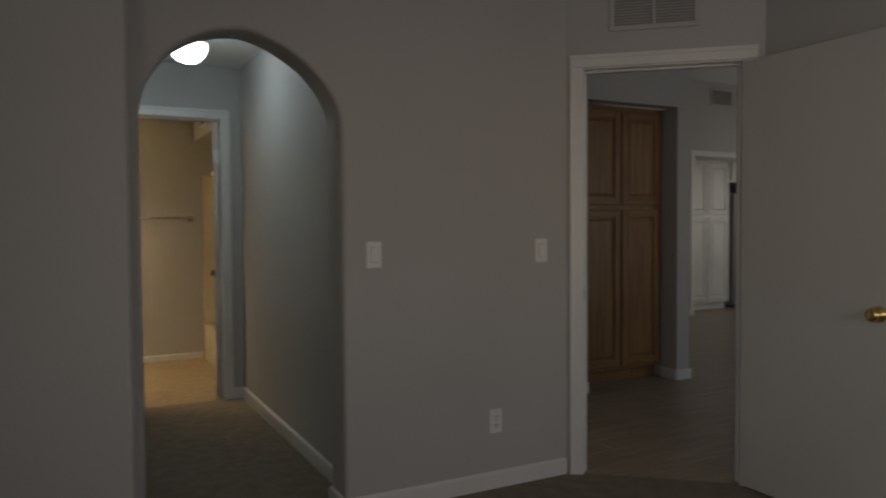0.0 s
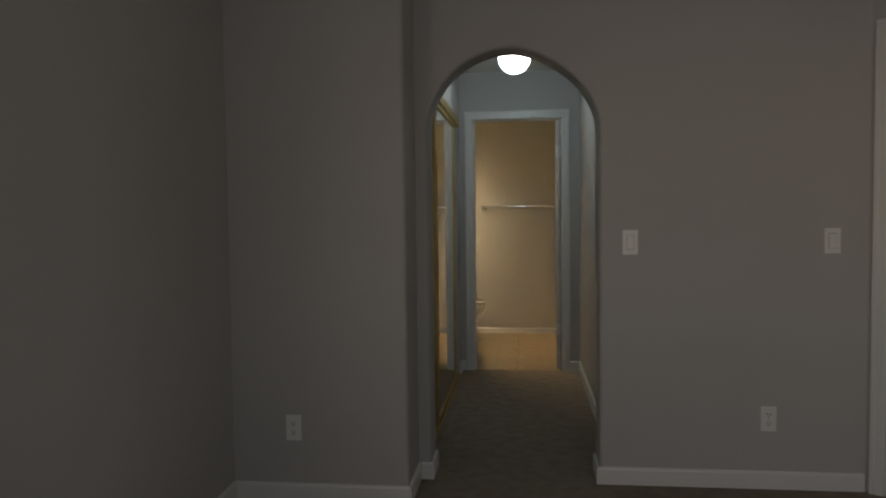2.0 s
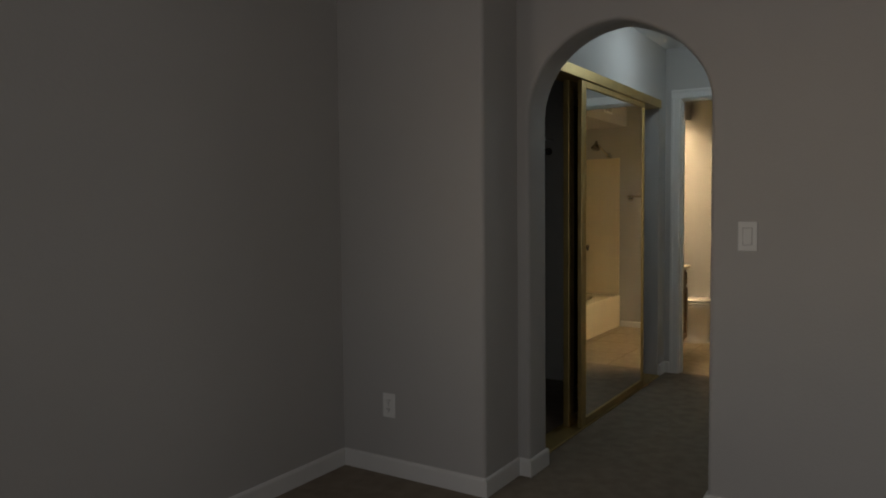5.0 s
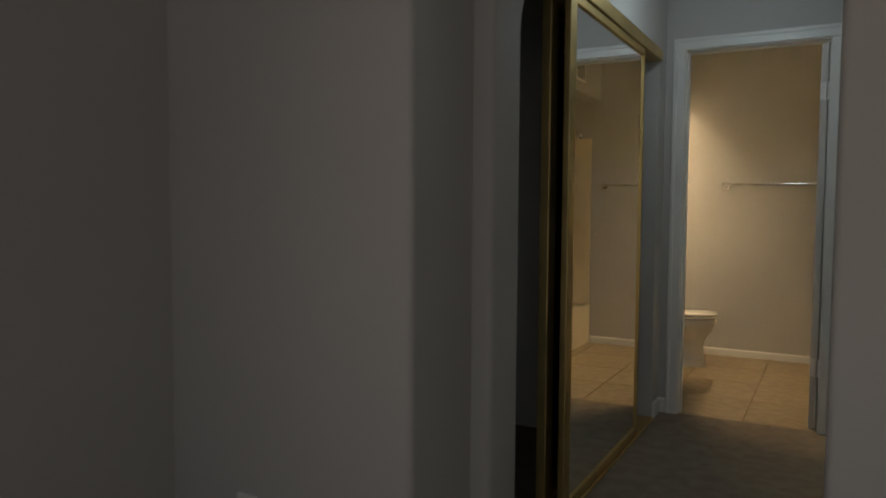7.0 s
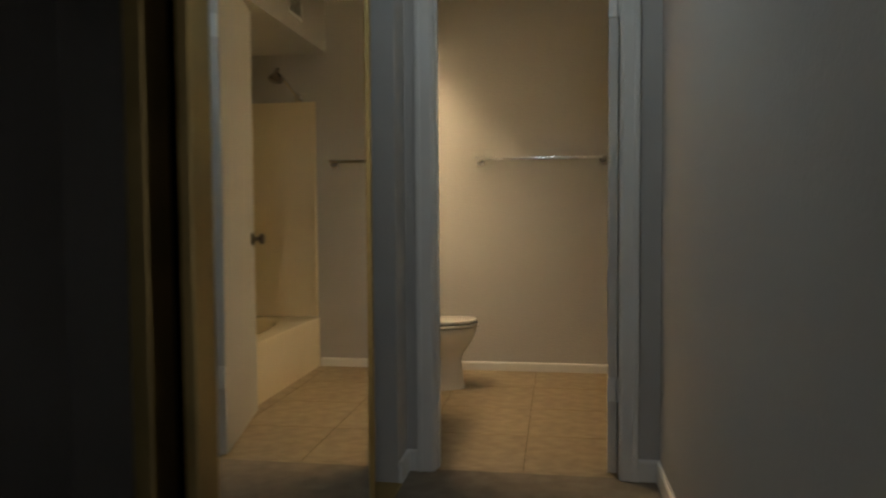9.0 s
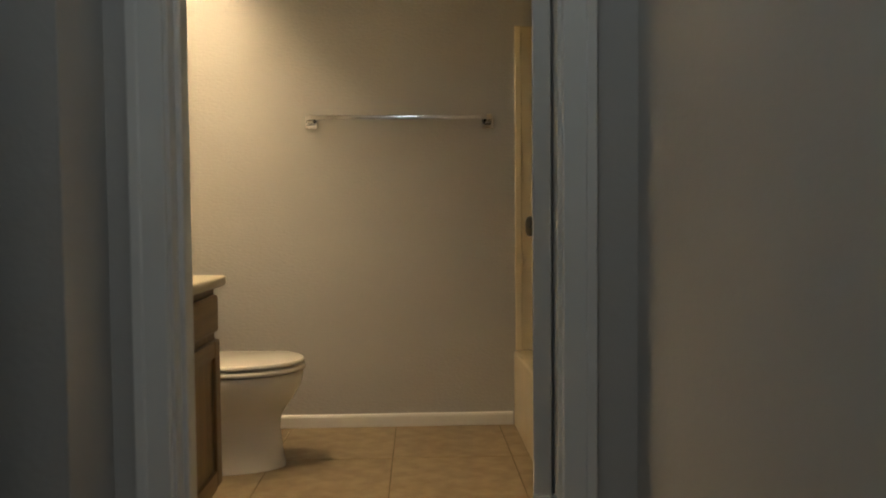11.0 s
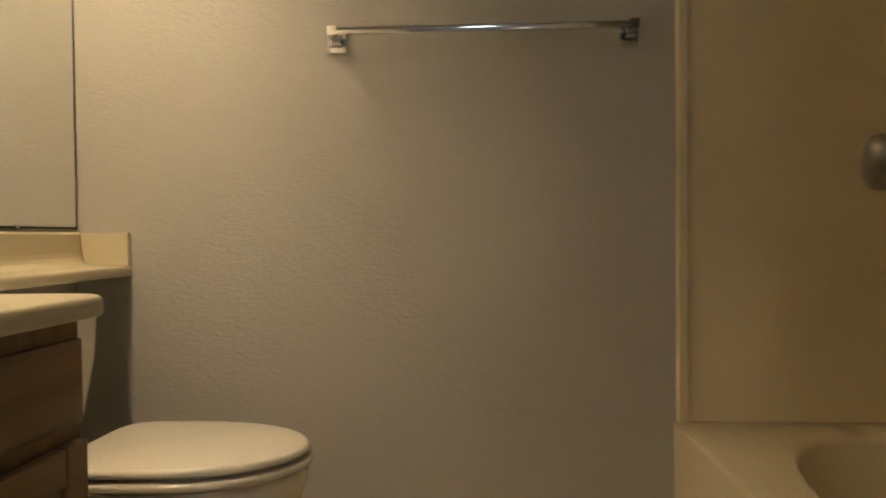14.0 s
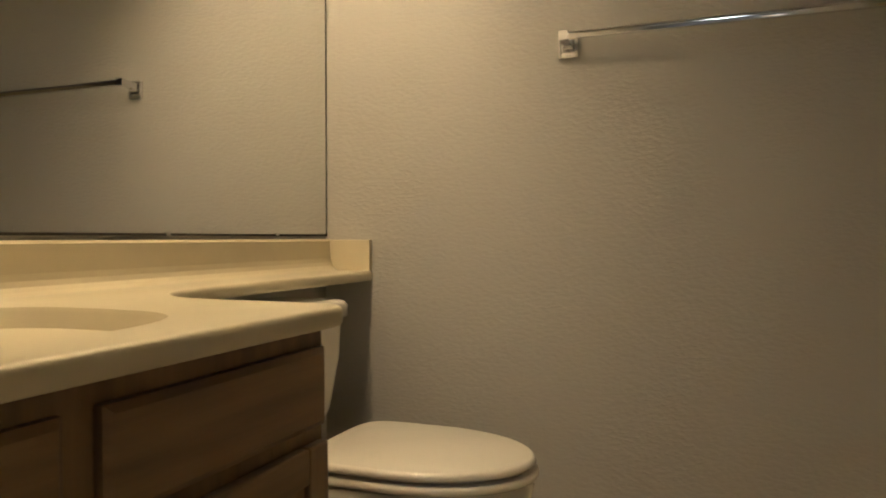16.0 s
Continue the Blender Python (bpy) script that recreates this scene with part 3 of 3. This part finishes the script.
tank = [rbox_ring(-1.09, -0.925, TYC - 0.16, TYC + 0.16, 0.36), rbox_ring(-1.09, -0.90, TYC - 0.185, TYC + 0.185, 0.42),
        rbox_ring(-1.09, -0.885, TYC - 0.208, TYC + 0.208, 0.55), rbox_ring(-1.09, -0.882, TYC - 0.213, TYC + 0.213, 0.64)]
sharp_smooth(part("tank", loft(tank), M_PORC, toilet), 50)
tl = [rbox_ring(-1.095, -0.875, TYC - 0.213, TYC + 0.213, 0.641), rbox_ring(-1.095, -0.868, TYC - 0.22, TYC + 0.22, 0.648),
      rbox_ring(-1.095, -0.868, TYC - 0.22, TYC + 0.22, 0.676), rbox_ring(-1.093, -0.874, TYC - 0.214, TYC + 0.214, 0.685),
      rbox_ring(-1.08, -0.89, TYC - 0.2, TYC + 0.2, 0.689)]
sharp_smooth(part("tank_lid", loft(tl), M_PORC, toilet), 50)

# towel bar
bar = thing("towel_bar", "square chrome towel bar on two wall brackets", "towel bar")
BZ, BL, BR = 1.336, -0.372, 0.392
# a flat bar whose front bulges slightly
front = [(BACK_Y - 0.0745 - 0.0009 * (1 - u * u), BZ + 0.0105 + 0.0080 * u) for u in [k / 5 - 1 for k in range(11)]]
sharp_smooth(part("rail", prism([(BACK_Y - 0.061, BZ + 0.0192), (BACK_Y - 0.061, BZ + 0.0018), *front], "x", BL, BR), M_CHROME, bar), 25)
for x in (BL, BR):
    plate_ob = part("wall_plate", box(x - 0.022, x + 0.022, BACK_Y - 0.008, BACK_Y, BZ - 0.028, BZ + 0.022, 0.002), M_CHROME, bar)
    for a0, a1, c0, c1 in ((-0.026, -0.019, -0.032, 0.026), (0.019, 0.026, -0.032, 0.026), (-0.019, 0.019, -0.032, -0.025), (-0.019, 0.019, 0.019, 0.026)):
        part("rim", box(x + a0, x + a1, BACK_Y - 0.014, BACK_Y - 0.0005, BZ + c0, BZ + c1, 0.0025, 2), M_CHROME, plate_ob)
    rings = [[(x + sx * w, y, BZ + dz + sz * w) for sx, sz in ((-1, -1), (1, -1), (1, 1), (-1, 1))]
             for y, w, dz in ((BACK_Y - 0.0085, 0.016, 0.0), (BACK_Y - 0.03, 0.0105, 0.006), (BACK_Y - 0.055, 0.0105, 0.0105), (BACK_Y - 0.079, 0.0115, 0.0105))]
    part("post", loft(rings), M_CHROME, bar)


# bathroom door, swung into the room
def knob_set(parent, x, z, side, mat, y=0.0):
    """A door knob and rose on the face at local y, pointing to side."""
    m = Matrix.Translation((x, y, z)) @ Matrix.Rotation(radians(-90 * side), 4, "X")
    k = part("knob", turned([(0.0, 0), (0.033, 0), (0.033, 0.004), (0.024, 0.010), (0.012, 0.016), (0.010, 0.028), (0.015, 0.033),
                             (0.025, 0.039), (0.028, 0.047), (0.025, 0.056), (0.015, 0.060), (0.0, 0.061)], m), mat, parent, "", True)
    return k


def flush_door(name, m, width, height, label, mat_knob, knob_z, hs=1, hinges=(0.22, 1.0, 1.78)):
    """A plain slab; local x from the hinge to the latch, thickness in y."""
    d = thing(name, label, "door", m=m)
    part("leaf", box(0.0, width, -0.0175, 0.0175, 0.012, height, 0.002, 1), M_DOOR, d)
    for s in (1, -1):
        knob_set(d, width - 0.065, knob_z, s, mat_knob, 0.0176 * s)
    part("latch", box(width - 0.0005, width + 0.002, -0.012, 0.012, knob_z - 0.028, knob_z + 0.028), mat_knob, d)
    for z in hinges:
        part("hinge", box(-0.009, -0.0005, -0.014, 0.0165, z - 0.045, z + 0.045), M_TRIM, d)
        part("hinge_pin", turned([(0.006, z - 0.047), (0.006, z + 0.047)], Matrix.Translation((-0.003, hs * 0.0235, 0)), 10), M_TRIM, d)
    return d


flush_door("door_bath", Matrix.Translation((0.316, 2.475, 0)) @ Matrix.Rotation(radians(77), 4, "Z"), 0.68, 2.015,
           "off-white flush bathroom door standing open with a pewter knob", M_NICKEL, 0.887, -1, (0.335, 1.77))
flush_door("door_entry", Matrix.Translation((2.195, -0.555, 0)) @ Matrix.Rotation(radians(-90.5), 4, "Z"), 0.725, 2.02,
           "off-white flush bedroom door folded open with a brass knob", M_BRASS, 0.9)

# ---------------------------------------------------------------- passage things
dome = thing("dome_light", "glowing white opal dome light on the passage ceiling", "ceiling light")
DX, DY, DZ = -0.010, 1.45, 2.306
part("canopy", turned([(0.0, HALL_CEIL - 0.001), (0.075, HALL_CEIL - 0.001), (0.075, HALL_CEIL - 0.02), (0.06, HALL_CEIL - 0.03), (0.06, DZ + 0.022),
                       (0.104, DZ + 0.018), (0.106, DZ + 0.001), (0.0, DZ + 0.001)], Matrix.Translation((DX, DY, 0)), 32), M_PLATE, dome)
part("shade", turned([(0.1045 * math.cos(a) + 0.0005, DZ - 0.107 * math.sin(a)) for a in [math.pi / 2 * i / 12 for i in range(13)]],
                     Matrix.Translation((DX, DY, 0)), 32), M_DOME, dome, "", True)

closet = thing("mirror_closet_track", "gold anodised track of the sliding closet doors", "door track")
part("top_track", box(-0.59, -0.452, ARCH_D + 0.001, 2.268, 1.952, 2.012, 0.003, 1), M_GOLD, closet)
part("bottom_track", box(-0.59, -0.455, ARCH_D + 0.001, 2.268, 0.0, 0.012, 0.003, 1), M_GOLD, closet)


def sliding_door(name, x, y0, y1, label, w=0.07, t=0.012):
    d = thing(name, label, "mirror door", "sliding closet doors")
    z0, z1, v = 0.014, 1.951, 0.016
    part("mirror", box(x - 0.003, x + 0.003, y0 + w - 0.004, y1 - v + 0.002, z0 + 0.03, z1 - 0.03), M_MIRROR, d)
    part("stile", box(x - t, x + t, y0, y0 + w, z0, z1, 0.003), M_GOLD, d)
    part("stile", box(x - t, x + t, y1 - v, y1, z0, z1, 0.003), M_GOLD, d)
    part("bottom_rail", box(x - t, x + t, y0 + w, y1 - v, z0, z0 + 0.04, 0.003), M_GOLD, d)
    part("top_rail", box(x - t, x + t, y0 + w, y1 - v, z1 - 0.035, z1, 0.003), M_GOLD, d)
    return d


sliding_door("sliding_mirror_door", -0.474, 0.778, 1.912, "gold-framed sliding mirror door reflecting the bathroom")
sliding_door("sliding_mirror_door", -0.545, 0.755, 2.10, "gold-framed sliding mirror door pushed behind the other", 0.075, 0.018)

rod = thing("closet_rod", "dark wooden closet rod under a shelf", "closet rod")
part("rod", tube([(-1.12, BUMP_Y + 0.1, 1.65), (-1.12, 1.0, 1.65), (-1.12, 1.80, 1.65)], 0.019), M_ROD, rod)
for y in (BUMP_Y + 0.1, 1.785):
    part("socket", turned([(0.0, 0), (0.025, 0), (0.025, 0.01), (0.0, 0.01)], Matrix.Translation((-1.12, y + 0.015, 1.65)) @ Matrix.Rotation(radians(90), 4, "X")), M_ROD, rod)
structure("closet_shelf", box(-1.449, -1.08, BUMP_Y + 0.11, 1.799, 1.72, 1.738), M_TRIM, "white closet shelf")

# ---------------------------------------------------------------- switches, outlets and grilles


def plate(name, label, category, group, m, outlet=False):
    """A wall plate, local x along the wall, z up and -y out of it, with its middle at m."""
    p = thing(name, label, category, group, m)
    part("cover", box(-0.035, 0.035, -0.006, 0, -0.0575, 0.0575, 0.003, 2), M_PLATE, p)
    if outlet:
        for dz in (0.02, -0.02):
            s = part("socket", box(-0.017, 0.017, -0.009, -0.0061, dz - 0.015, dz + 0.015, 0.002, 1), M_PLATE, p)
            for dx in (-0.007, 0.007):
                part("slot", box(dx - 0.0015, dx + 0.0015, -0.0095, -0.0091, dz - 0.002, dz + 0.009), M_SLOT, s)
            part("slot", box(-0.003, 0.003, -0.0095, -0.0091, dz - 0.011, dz - 0.006), M_SLOT, s)
        part("screw", turned([(0.003, 0), (0.003, 0.001)], Matrix.Translation((0, -0.0061, 0)) @ Matrix.Rotation(radians(90), 4, "X"), 8), M_CHROME, p)
    else:
        part("recess", box(-0.0175, 0.0175, -0.0068, -0.0061, -0.034, 0.034), M_VENTBACK, p)
        rk = prism([(-0.0072, -0.032), (-0.012, -0.032), (-0.0085, 0.032), (-0.0072, 0.032)], "x", -0.0155, 0.0155)
        part("rocker", rk, M_PLATE, p)
    return p


FACE_SWITCH = Matrix.Translation((2.64, 1.322, 0)) @ Matrix.Rotation(radians(308), 4, "Z") @ Matrix.Translation((-0.19, -0.001, 1.16))
plate("light_switch", "white rocker light switch beside the arch", "light switch", "", Matrix.Translation((0.532, 0, 1.136)))
plate("light_switch", "white rocker light switch beside the door", "light switch", "", Matrix.Translation((1.416, 0, 1.136)))
plate("light_switch", "white switch plate in the hall beyond the door", "light switch", "", FACE_SWITCH)
plate("wall_outlet", "white duplex outlet low on the wall", "outlet", "bedroom outlets", Matrix.Translation((1.149, 0, 0.324)), True)
plate("wall_outlet", "white duplex outlet low on the wall", "outlet", "bedroom outlets", Matrix.Translation((-0.98, BUMP_Y, 0.333)), True)


def grille(name, label, m, w, h, halves):
    g = thing(name, label, "air vent", "", m)
    part("frame", box(-w / 2, w / 2, -0.012, -0.0005, h / 2 - 0.025, h / 2, 0.003, 1), M_VENT, g)
    part("frame", box(-w / 2, w / 2, -0.012, -0.0005, -h / 2, -h / 2 + 0.025, 0.003, 1), M_VENT, g)
    part("frame", box(-w / 2, -w / 2 + 0.025, -0.012, -0.0005, -h / 2 + 0.025, h / 2 - 0.025, 0.003, 1), M_VENT, g)
    part("frame", box(w / 2 - 0.025, w / 2, -0.012, -0.0005, -h / 2 + 0.025, h / 2 - 0.025, 0.003, 1), M_VENT, g)
    if halves == 2:
        part("divider", box(-0.008, 0.008, -0.012, -0.0005, -h / 2 + 0.025, h / 2 - 0.025, 0.002, 1), M_VENT, g)
    part("backing", box(-w / 2 + 0.02, w / 2 - 0.02, -0.0015, -0.0005, -h / 2 + 0.02, h / 2 - 0.02), M_VENTBACK, g)
    n = int((h - 0.05) / 0.014)
    for i in range(n):
        z = -h / 2 + 0.03 + i * 0.014
        part("slat", prism([(-0.010, z), (-0.0095, z + 0.001), (-0.002, z + 0.009), (-0.0025, z + 0.008)], "x", -w / 2 + 0.025, w / 2 - 0.025), M_VENT, g)
    return g


grille("return_air_grille", "grey painted return air grille over the door", DIAG @ Matrix.Translation((0.42, 0, 2.37)), 0.42, 0.33, 2)

# ---------------------------------------------------------------- beyond the entry door
EZ = 3.2
structure("wall_beyond_head", box(1.62, 3.82, 1.32, 1.44, 2.186, EZ), M_WALL, "grey wall over the oak cabinet")
structure("wall_beyond_left", box(2.64, 2.78, 1.32, 1.44, 0, 2.185), M_WALL, "grey wall beside the oak cabinet")
TURN = Matrix.Translation((2.64, 1.322, 0)) @ Matrix.Rotation(radians(128), 4, "Z")
structure("wall_beyond_turn", box(0.0, 1.62, -0.10, 0.0, 0, 2.22), M_WALL, "grey wall set at an angle in the hall").matrix_world = TURN
structure("baseboard_beyond_turn", prism([(0, 0.001), (0.013, 0.001), (0.013, 0.072), (0.004, 0.082), (0, 0.082)], "x", 0, 1.6), M_TRIM, "white baseboard").matrix_world = TURN
FACE = TURN @ Matrix.Rotation(radians(180), 4, "Z")
sc = thing("wall_sconce", "small amber glass wall lamp in the hall", "wall lamp", m=FACE @ Matrix.Translation((-0.2, 0, 1.93)))
part("bracket", turned([(0.0, 0), (0.05, 0), (0.045, 0.012), (0.02, 0.02), (0.012, 0.07), (0.0, 0.07)], Matrix.Rotation(radians(90), 4, "X")), M_NICKEL, sc)
part("shade", turned([(0.03, 0.05), (0.05, 0.02), (0.055, -0.03), (0.04, -0.07), (0.0, -0.08)], Matrix.Translation((0, -0.09, 0))), M_SCONCE, sc, "", True)

structure("wall_beyond_end", box(3.68, 3.82, 1.32, 2.3, 0, 2.185), M_WALL, "grey wall end beside the oak cabinet")
structure("wall_alcove_back", box(2.68, 3.68, 2.2, 2.3, 0, 2.5), M_WALL, "grey back of the cabinet alcove")
structure("wall_alcove_left", box(2.68, 2.78, 1.44, 2.2, 0, 2.22), M_WALL, "grey side of the cabinet alcove")
structure("wall_closing_left", box(1.50, 1.62, ARCH_D + 0.001, 4.3, 0, EZ), M_WALL, "grey wall")
structure("wall_kitchen_left", box(1.62, 6.86, 4.2, 4.32, 0, EZ), M_WALL, "grey wall before the kitchen")
structure("wall_kitchen_head", box(6.86, 9.6, 4.2, 4.32, 2.25, EZ), M_WALL, "grey wall over the kitchen opening")
structure("wall_kitchen_back", box(5.5, 9.7, 6.2, 6.3, 0, EZ), M_WALL, "grey kitchen wall")
structure("wall_kitchen_side", box(5.5, 5.6, 4.32, 6.2, 0, EZ), M_WALL, "grey kitchen wall")
# unseen wall, its opening made up to hold the living room fill lamp
wn2 = box(2.388, 3.9, -2.2, -2.1, 0, EZ)
box(6.1, 9.7, -2.2, -2.1, 0, EZ, bm=wn2)
box(3.9, 6.1, -2.2, -2.1, 0, 0.85, bm=wn2)
box(3.9, 6.1, -2.2, -2.1, 2.15, EZ, bm=wn2)
structure("wall_beyond_near", wn2, M_WALL, "grey living room wall with an opening for a fill lamp")
# unseen wall pieces around a made-up opening for the kitchen fill lamp
structure("wall_beyond_far_low", box(9.6, 9.7, -2.1, 6.2, 0, 0.85), M_WALL, "grey wall under the fill lamp opening")
structure("wall_beyond_far_high", box(9.6, 9.7, -2.1, 6.2, 2.15, EZ), M_WALL, "grey wall over the fill lamp opening")
structure("wall_beyond_far_side", box(9.6, 9.7, -2.1, 1.7, 0.85, 2.15), M_WALL, "grey wall beside the fill lamp opening")
structure("wall_beyond_far_end", box(9.6, 9.7, 3.5, 6.2, 0.85, 2.15), M_WALL, "grey wall beside the fill lamp opening")
structure("ceiling_beyond", prism([(1.5, 0.127), (1.70, 0.03), (2.39, -0.56), (2.39, -2.2), (9.7, -2.2), (9.7, 6.3), (1.5, 6.3)], "z", EZ, EZ + 0.1), M_CEIL,
          "white ceiling of the living area")
structure("soffit_kitchen", box(6.95, 9.59, 4.54, 5.1, 2.175, EZ - 0.002), M_WALL, "grey soffit over the kitchen cabinets")
structure("casing_kitchen_head", box(6.931, 9.59, 4.18, 4.34, 2.18, 2.249, 0.004), M_TRIM, "white head casing of the kitchen opening")
structure("casing_kitchen", box(6.86, 6.93, 4.18, 4.34, 0, 2.25, 0.004), M_TRIM, "white casing of the kitchen opening")
baseboard(2.78, 1.32, 2.64, 1.32, 1)
baseboard(3.82 + B, 1.32, 3.68, 1.32, 1)
baseboard(3.68, 1.32, 3.68, 1.485, 1)
baseboard(3.82, 2.3, 3.82, 1.32, 1)
baseboard(6.86, 4.2, 1.7, 4.2, 1)
grille("supply_vent", "dark grey supply air vent high on the wall", Matrix.Translation((7.45, 4.2, 3.0)), 0.42, 0.24, 2)


def tall_cabinet(name, label, x0, x1, y0, y1, h, split, mat, mat_across):
    """A built-in pantry: two pairs of raised-panel doors, facing -y."""
    c = thing(name, label, "cabinet")
    bm = box(x0, x1, y0, y1, 0.10, h, 0.002, 1)
    box(x0, x1, y0 + 0.07, y1, 0, 0.0995, bm=bm)
    part("body", bm, mat, c)
    mid = (x0 + x1) / 2
    for a, b, z0, z1 in ((x0 + 0.03, mid - 0.008, 0.13, split - 0.02), (mid + 0.008, x1 - 0.03, 0.13, split - 0.02),
                         (x0 + 0.03, mid - 0.008, split + 0.02, h - 0.04), (mid + 0.008, x1 - 0.03, split + 0.02, h - 0.04)):
        w = 0.06
        rings = [[(a + w + k, y, z0 + w + k), (b - w - k, y, z0 + w + k), (b - w - k, y, z1 - w - k), (a + w + k, y, z1 - w - k)]
                 for y, k in ((y0 - 0.0005, -0.002), (y0 - 0.008, -0.002), (y0 - 0.008, 0.008), (y0 - 0.016, 0.03))]
        d = part("door", loft(rings), mat, c)
        for nm, mt, p, q, r0, r1 in (("stile", mat, a, a + w, z0, z1), ("stile", mat, b - w, b, z0, z1),
                                     ("rail", mat_across, a + w, b - w, z0, z0 + w), ("rail", mat_across, a + w, b - w, z1 - w, z1)):
            part(nm, box(p, q, y0 - 0.02, y0 - 0.0005, r0, r1, 0.005), mt, d)
    return c


tall_cabinet("pantry_cabinet", "tall golden oak built-in cabinet with raised-panel doors", 2.80, 3.672, 1.49, 2.19, 2.184, 1.39, M_OAK, M_OAK_H)
tall_cabinet("kitchen_cabinet", "tall white painted kitchen cabinet with panel doors", 7.12, 8.02, 4.55, 5.1, 2.17, 1.36, M_WHITECAB, M_WHITECAB)
wall_cab = thing("kitchen_wall_cabinet", "white painted cabinet over the refrigerator", "cabinet")
part("body", box(8.04, 9.0, 4.55, 5.1, 1.86, 2.17, 0.004), M_WHITECAB, wall_cab)
part("door", box(8.06, 8.51, 4.53, 4.549, 1.88, 2.15, 0.006), M_WHITECAB, wall_cab)
part("door", box(8.53, 8.98, 4.53, 4.549, 1.88, 2.15, 0.006), M_WHITECAB, wall_cab)
part("side_panel", box(8.965, 9.0, 4.55, 5.1, 0, 1.86, 0.002, 1), M_WHITECAB, wall_cab)
fr = thing("refrigerator", "dark grey refrigerator in the kitchen", "refrigerator")
part("body", box(8.10, 8.94, 4.6, 5.2, 0.02, 1.70, 0.01), M_STEEL, fr)
part("door", box(8.10, 8.94, 4.53, 4.595, 0.05, 1.70, 0.015), M_STEEL, fr)

# wooden planks
floor_wood = structure("floor_wood", prism([(1.5, 0.101), (1.60, 0.02), (2.25, -0.55), (2.40, -0.62), (2.40, -2.2), (9.7, -2.2), (9.7, 6.3), (1.5, 6.3)], "z", -0.06, -0.006),
                       M_GROUT, "grey-brown wood plank floor")
PW, PL = 0.18, 1.35
plank_mesh = mesh_of("plank", box(0.0008, PL - 0.0008, 0.0008, PW - 0.0008, -0.006, -0.0005, 0.001, 1), M_PLANK)
rng = random.Random(4)
for j in range(-4, 33):
    off = rng.random() * PL
    for i in range(-1, 6):
        x, y = 1.5 + i * PL + off, j * PW
        if x > 8.6 or x + PL < 1.7:
            continue
        ob = new("plank", plank_mesh)
        ob.parent = floor_wood
        ob.location = (x, y, 0)
